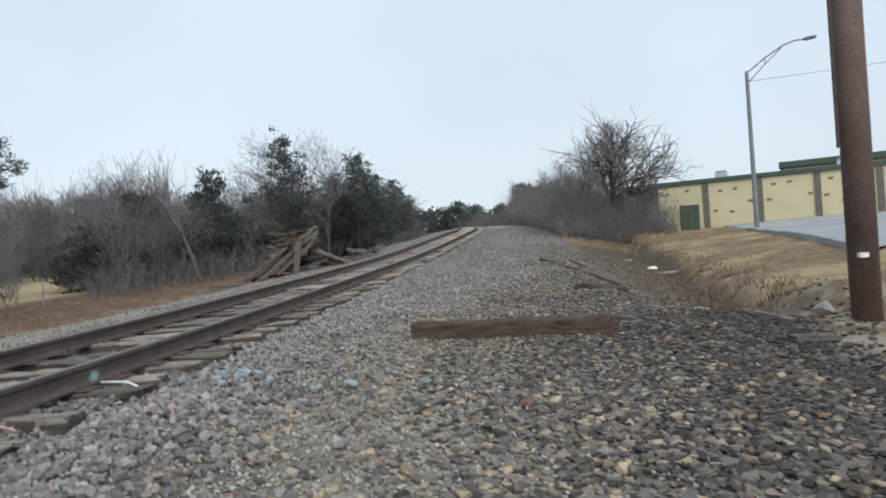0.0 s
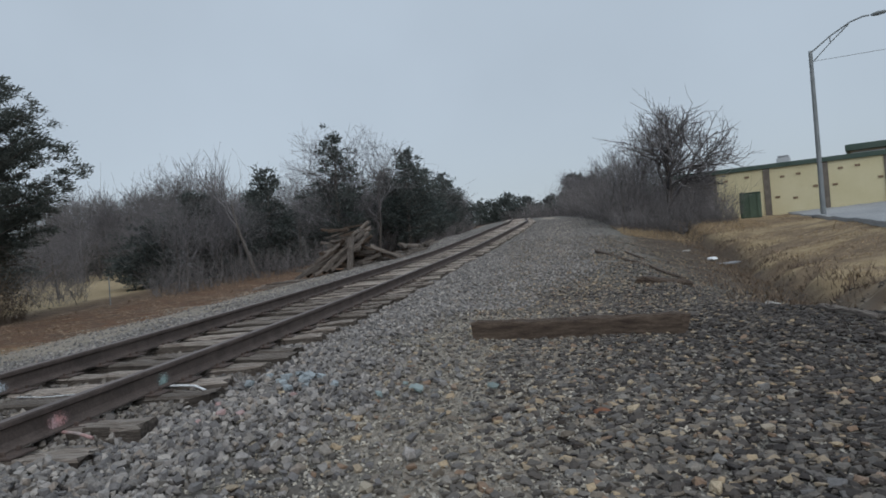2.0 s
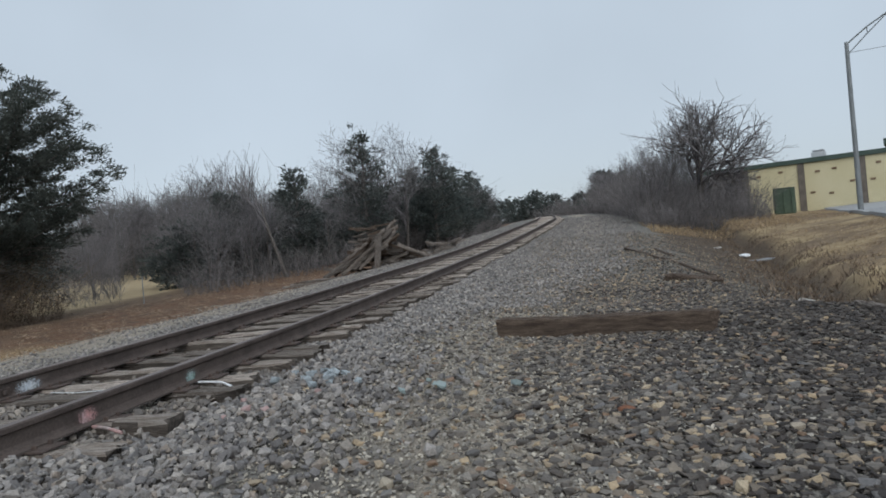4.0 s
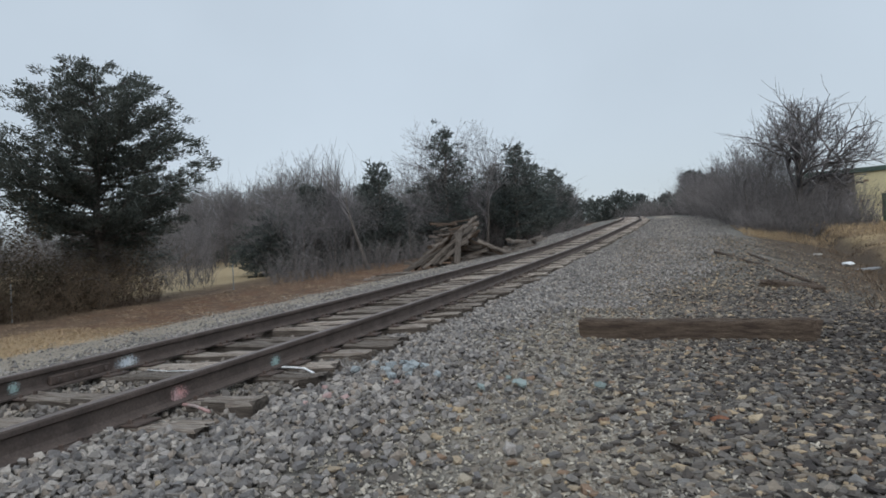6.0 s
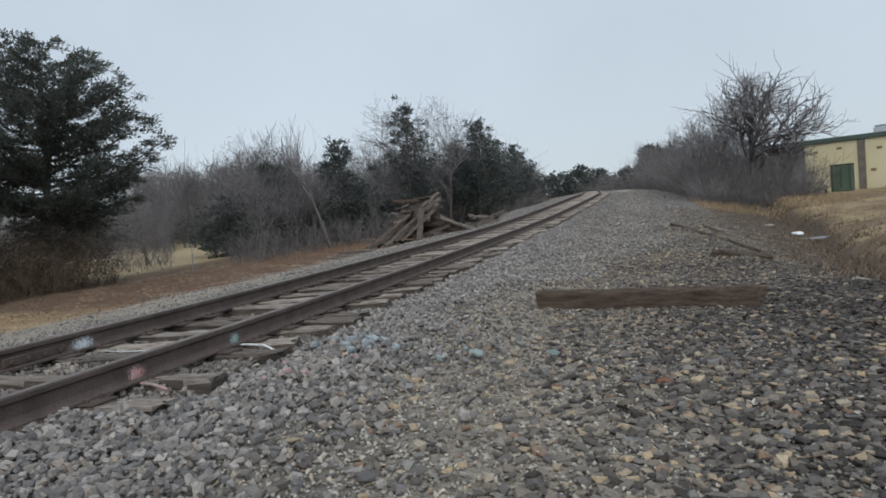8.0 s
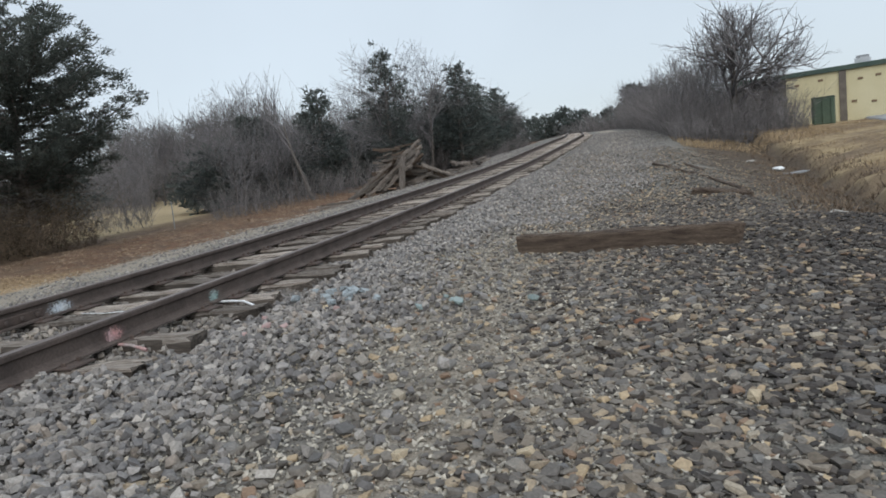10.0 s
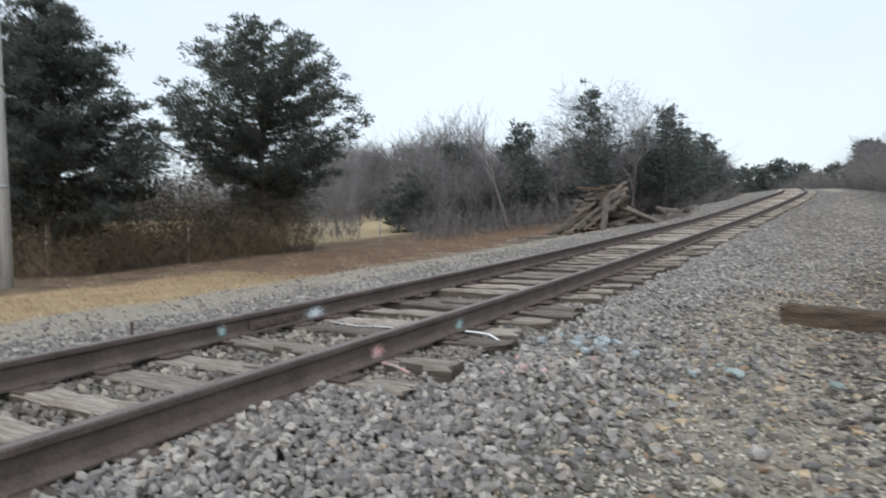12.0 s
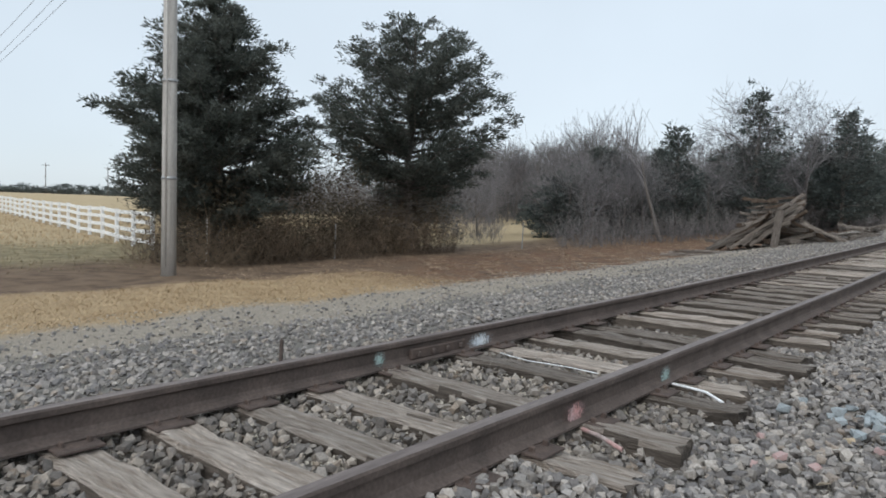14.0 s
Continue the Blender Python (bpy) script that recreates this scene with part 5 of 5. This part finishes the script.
turn_m = pose(0, 0, 0, 0, 0, sg)
for nm, pts, y0, y1, mt in (("bottom_beam", [(-1.2, 3.72), (1.2, 3.72), (1.14, 3.86), (-1.14, 3.86)], -0.18, 0.18, M_SIGN),
                            ("side_beam", [(1.2, 3.72), (1.05, 3.72), (0.45, 5.2), (0.6, 5.2)], -0.17, 0.17, M_SIGN),
                            ("side_beam", [(-1.2, 3.72), (-1.05, 3.72), (-0.45, 5.2), (-0.6, 5.2)], -0.17, 0.17, M_SIGN),
                            ("sign_face", [(-0.95, 4.1), (0.95, 4.1), (0.5, 5.2), (-0.5, 5.2)], -0.05, 0.05, M_WHITE),
                            ("cross_beam", [(-1.05, 3.98), (1.05, 3.98), (1.03, 4.05), (-1.03, 4.05)], -0.14, 0.14, M_SIGN)):
    ob = part(nm, slab(pts, y0, y1), mt, sp)
    ob.matrix_local = Matrix.Translation((0, 0, 0.2)) @ turn_m

# ---- storage building ----
bx, by = 22.8, 40.4
bd = Vector((0.899, -0.438, 0))
lot_z = gz(bx, by)
wall_turn = math.degrees(math.atan2(bd.y, bd.x))
bl = thing("storage_building", (bx, by, lot_z + 0.1), "long low cream storage building with green trim and brown pilasters", "building", turn=wall_turn)
H, BAY, U0 = 2.6, 3.1, -8.7
for k in range(11):
    u = U0 + BAY * k
    wall = part("wall", box(BAY - 0.36, 0.2, H + 0.4, (u + BAY / 2, 0.1, H / 2 - 0.2), 0.0), M_CREAM, bl, "cream masonry bay")
    part("pilaster", box(0.36, 0.3, H + 0.4, (u, 0.08, H / 2 - 0.2), 0.01), M_PILASTER, bl, "dark brown pilaster")
    rr = np.random.default_rng(300 + k)
    for vx, vz in ((0.8, 2.2), (2.0, 2.2), (0.55, 1.0), (2.5, 1.3), (1.5, 0.75))[: 4 + k % 2]:
        part("vent_brick", box(0.26, 0.05, 0.13, (u + vx + rr.normal(0, 0.15), -0.012, vz + rr.normal(0, 0.12)), 0.006), M_VENT, wall)
part("fascia", box(BAY * 11 + 3.6, 0.5, 0.28, (U0 + BAY * 5.5 - 1.4, 0.12, H + 0.12), 0.02), M_GREEN, bl, "dark green fascia")
# End wall borrows the dark pilaster brown; its shade is in the colour.
part("end_wall", box(3.0, 0.2, H + 0.2, (U0 - 1.7, 0.6, H / 2 - 0.3), 0.0), M_PILASTER, bl, "shaded end wall")
part("roof", box(BAY * 11 + 3.4, 9, 0.12, (U0 + BAY * 5.5 - 1.4, 4.6, H + 0.18), 0.0), M_ROOF, bl)
part("back_wall", box(BAY * 11, 0.2, H, (U0 + BAY * 5.5, 9, H / 2), 0.0), M_CREAM, bl)
for u in (-3.6, 3.3):
    ac = part("roof_unit", box(0.75, 0.7, 0.42, (u - 1.2, 2.0, H + 0.46), 0.03), M_ROOF, bl, "pale roof cooling unit")
    part("unit_cap", box(0.62, 0.6, 0.12, (u - 1.2, 2.0, H + 0.74), 0.02), M_STEEL, ac)

b2 = thing("rear_building", (bx + 7.5, by + 12, lot_z + 0.5), "second tan building with pale metal roof behind the first", "building", turn=wall_turn)
part("wall", box(34, 8, 3.6, (14, 4, 1.8), 0.0), M_TAN, b2)
part("roof", box(34.6, 8.8, 0.5, (14, 4, 3.85), 0.05), M_GREEN, b2, "dark green roof edge")
for k in range(10):
    part("panel", box(3.0, 0.08, 1.0, (-1.4 + 3.3 * k, -0.04, 3.0), 0.01), M_CREAM if k % 3 else M_ROOF, b2)

# lot, dumpster
lot_y = np.linspace(17, 46, 40)
lot_k = np.linspace(0, 1, 40) ** 1.6
LY, LK = np.meshgrid(lot_y, lot_k)
LX = lot_edge(LY) + LK * 45
lz = ground(LX, LY) + 0.07
lv = np.concatenate([np.stack([LX, LY, lz], -1).reshape(-1, 3), np.stack([LX[0], LY[0], lz[0] - 0.25], -1)])
li = np.arange(LX.size).reshape(LX.shape)
skirt_i = LX.size + np.arange(40)
lf = np.concatenate([np.stack([li[:-1, :-1], li[1:, :-1], li[1:, 1:], li[:-1, 1:]], -1).reshape(-1, 4), np.stack([li[0, :-1], li[0, 1:], skirt_i[1:], skirt_i[:-1]], -1)])
lot = part_np("pavement", lv, lf, M_LOT, None, flat=False)
tagged(lot, "pale concrete yard in front of the storage building", "pavement", kind="structure")

kerb_v, kerb_f = [], []
ky = np.linspace(17, 34, 36)
for y0, y1 in zip(ky, ky[1:]):
    x0, x1 = float(lot_edge(y0)), float(lot_edge(y1))
    z0, z1 = gz(x0, y0) + 0.05, gz(x1, y1) + 0.05
    b = len(kerb_v)
    for (x, y, z) in ((x0, y0, z0), (x1, y1, z1)):
        kerb_v += [(x - 0.16, y, z - 0.25), (x - 0.16, y, z + 0.09), (x - 0.14, y, z + 0.11), (x + 0.02, y, z + 0.11), (x + 0.03, y, z - 0.25)]
    kerb_f += [(b + k, b + k + 1, b + k + 6, b + k + 5) for k in range(4)]
tagged(part_np("kerb", kerb_v, kerb_f, M_LOT, None, flat=True), "low pale concrete kerb along the yard's edge", "kerb", kind="structure")
dx, dy = 14.85, 37.3
dm = thing("dumpster", (dx, dy, gz(dx, dy) + 0.1), "dark green steel dumpster at the yard's edge", "dumpster", turn=-20)
part("bin", box(1.0, 1.1, 1.3, (0.1, 0, 0.65), 0.03), M_DUMP, dm)
part("lid", box(1.04, 1.14, 0.06, (0.1, 0, 1.33), 0.02), M_GREEN, dm)
for s in (-0.28, 0.1, 0.48):
    part("rib", box(0.08, 0.06, 1.2, (s, -0.57, 0.65), 0.01), M_DUMP, dm)

# litter in the ditch
def crumpled(name, at, size, material, label, category, seed, group="litter in the ditch"):
    rr = np.random.default_rng(seed)
    v = rr.normal(0, 1, (22, 3))
    v, f = hull(v / np.linalg.norm(v, axis=1, keepdims=True) * rr.uniform(0.75, 1.1, (22, 1)))
    ob = new(name, mesh_np(name, v * np.array(size) / 2, f, material))
    ob.location = (at[0], at[1], gz(*at) + size[2] * 0.3)
    return tagged(ob, label, category, group)


crumpled("white_bag", (9.85, 26.1), (0.42, 0.3, 0.22), M_WHITE, "crumpled white plastic litter in the ditch", "litter", 1)
crumpled("white_bag", (9.3, 27.8), (0.4, 0.2, 0.1), M_ROCK, "flat pale litter among ditch weeds", "litter", 2)
crumpled("white_bag", (11.3, 23.3), (0.5, 0.3, 0.15), M_CHIP, "crumpled tan cardboard litter on the bank", "litter", 3)
beam("grey_board", (9.75, 25.2, float(gully_z(25.2)) + 0.2), (10.65, 25.6, float(gully_z(25.6)) + 0.22), 0.4, 0.06, M_DEBRIS, "grey discarded board in the ditch", "board", 41)

for (x, y, h) in ((-15.5, 10.9, 1.35), (-13.4, 24.1, 1.1), (-14.6, 14.9, 1.1), (-13.2, 29.0, 1.1)):
    white = h > 1.3
    p = part_np("field_post", *tubes([(x, y, gz(x, y) - 0.1, x + 0.03, y, gz(x, y) + h, 0.035 if white else 0.022, 0.03 if white else 0.02)], 6), M_WHITE if white else M_STEEL, None, flat=False)
    tagged(p, "white marker post beside the utility pole" if white else "thin steel field post at the wood's edge", "post", "" if white else "field posts")
crumpled("pale_rock", (7.35, 8.15), (0.34, 0.28, 0.24), M_ROCK, "pale angular rock at the bank's foot", "rock", 5, "")
crumpled("rust_leaf", (3.39, 3.78), (0.11, 0.09, 0.04), M_LEAF, "curled rust-brown dead leaf on gravel", "leaf", 6, "")
crumpled("white_block", (6.35, 9.6), (0.28, 0.22, 0.14), M_ROCK, "pale broken concrete piece at the ditch edge", "rubble", 7, "")
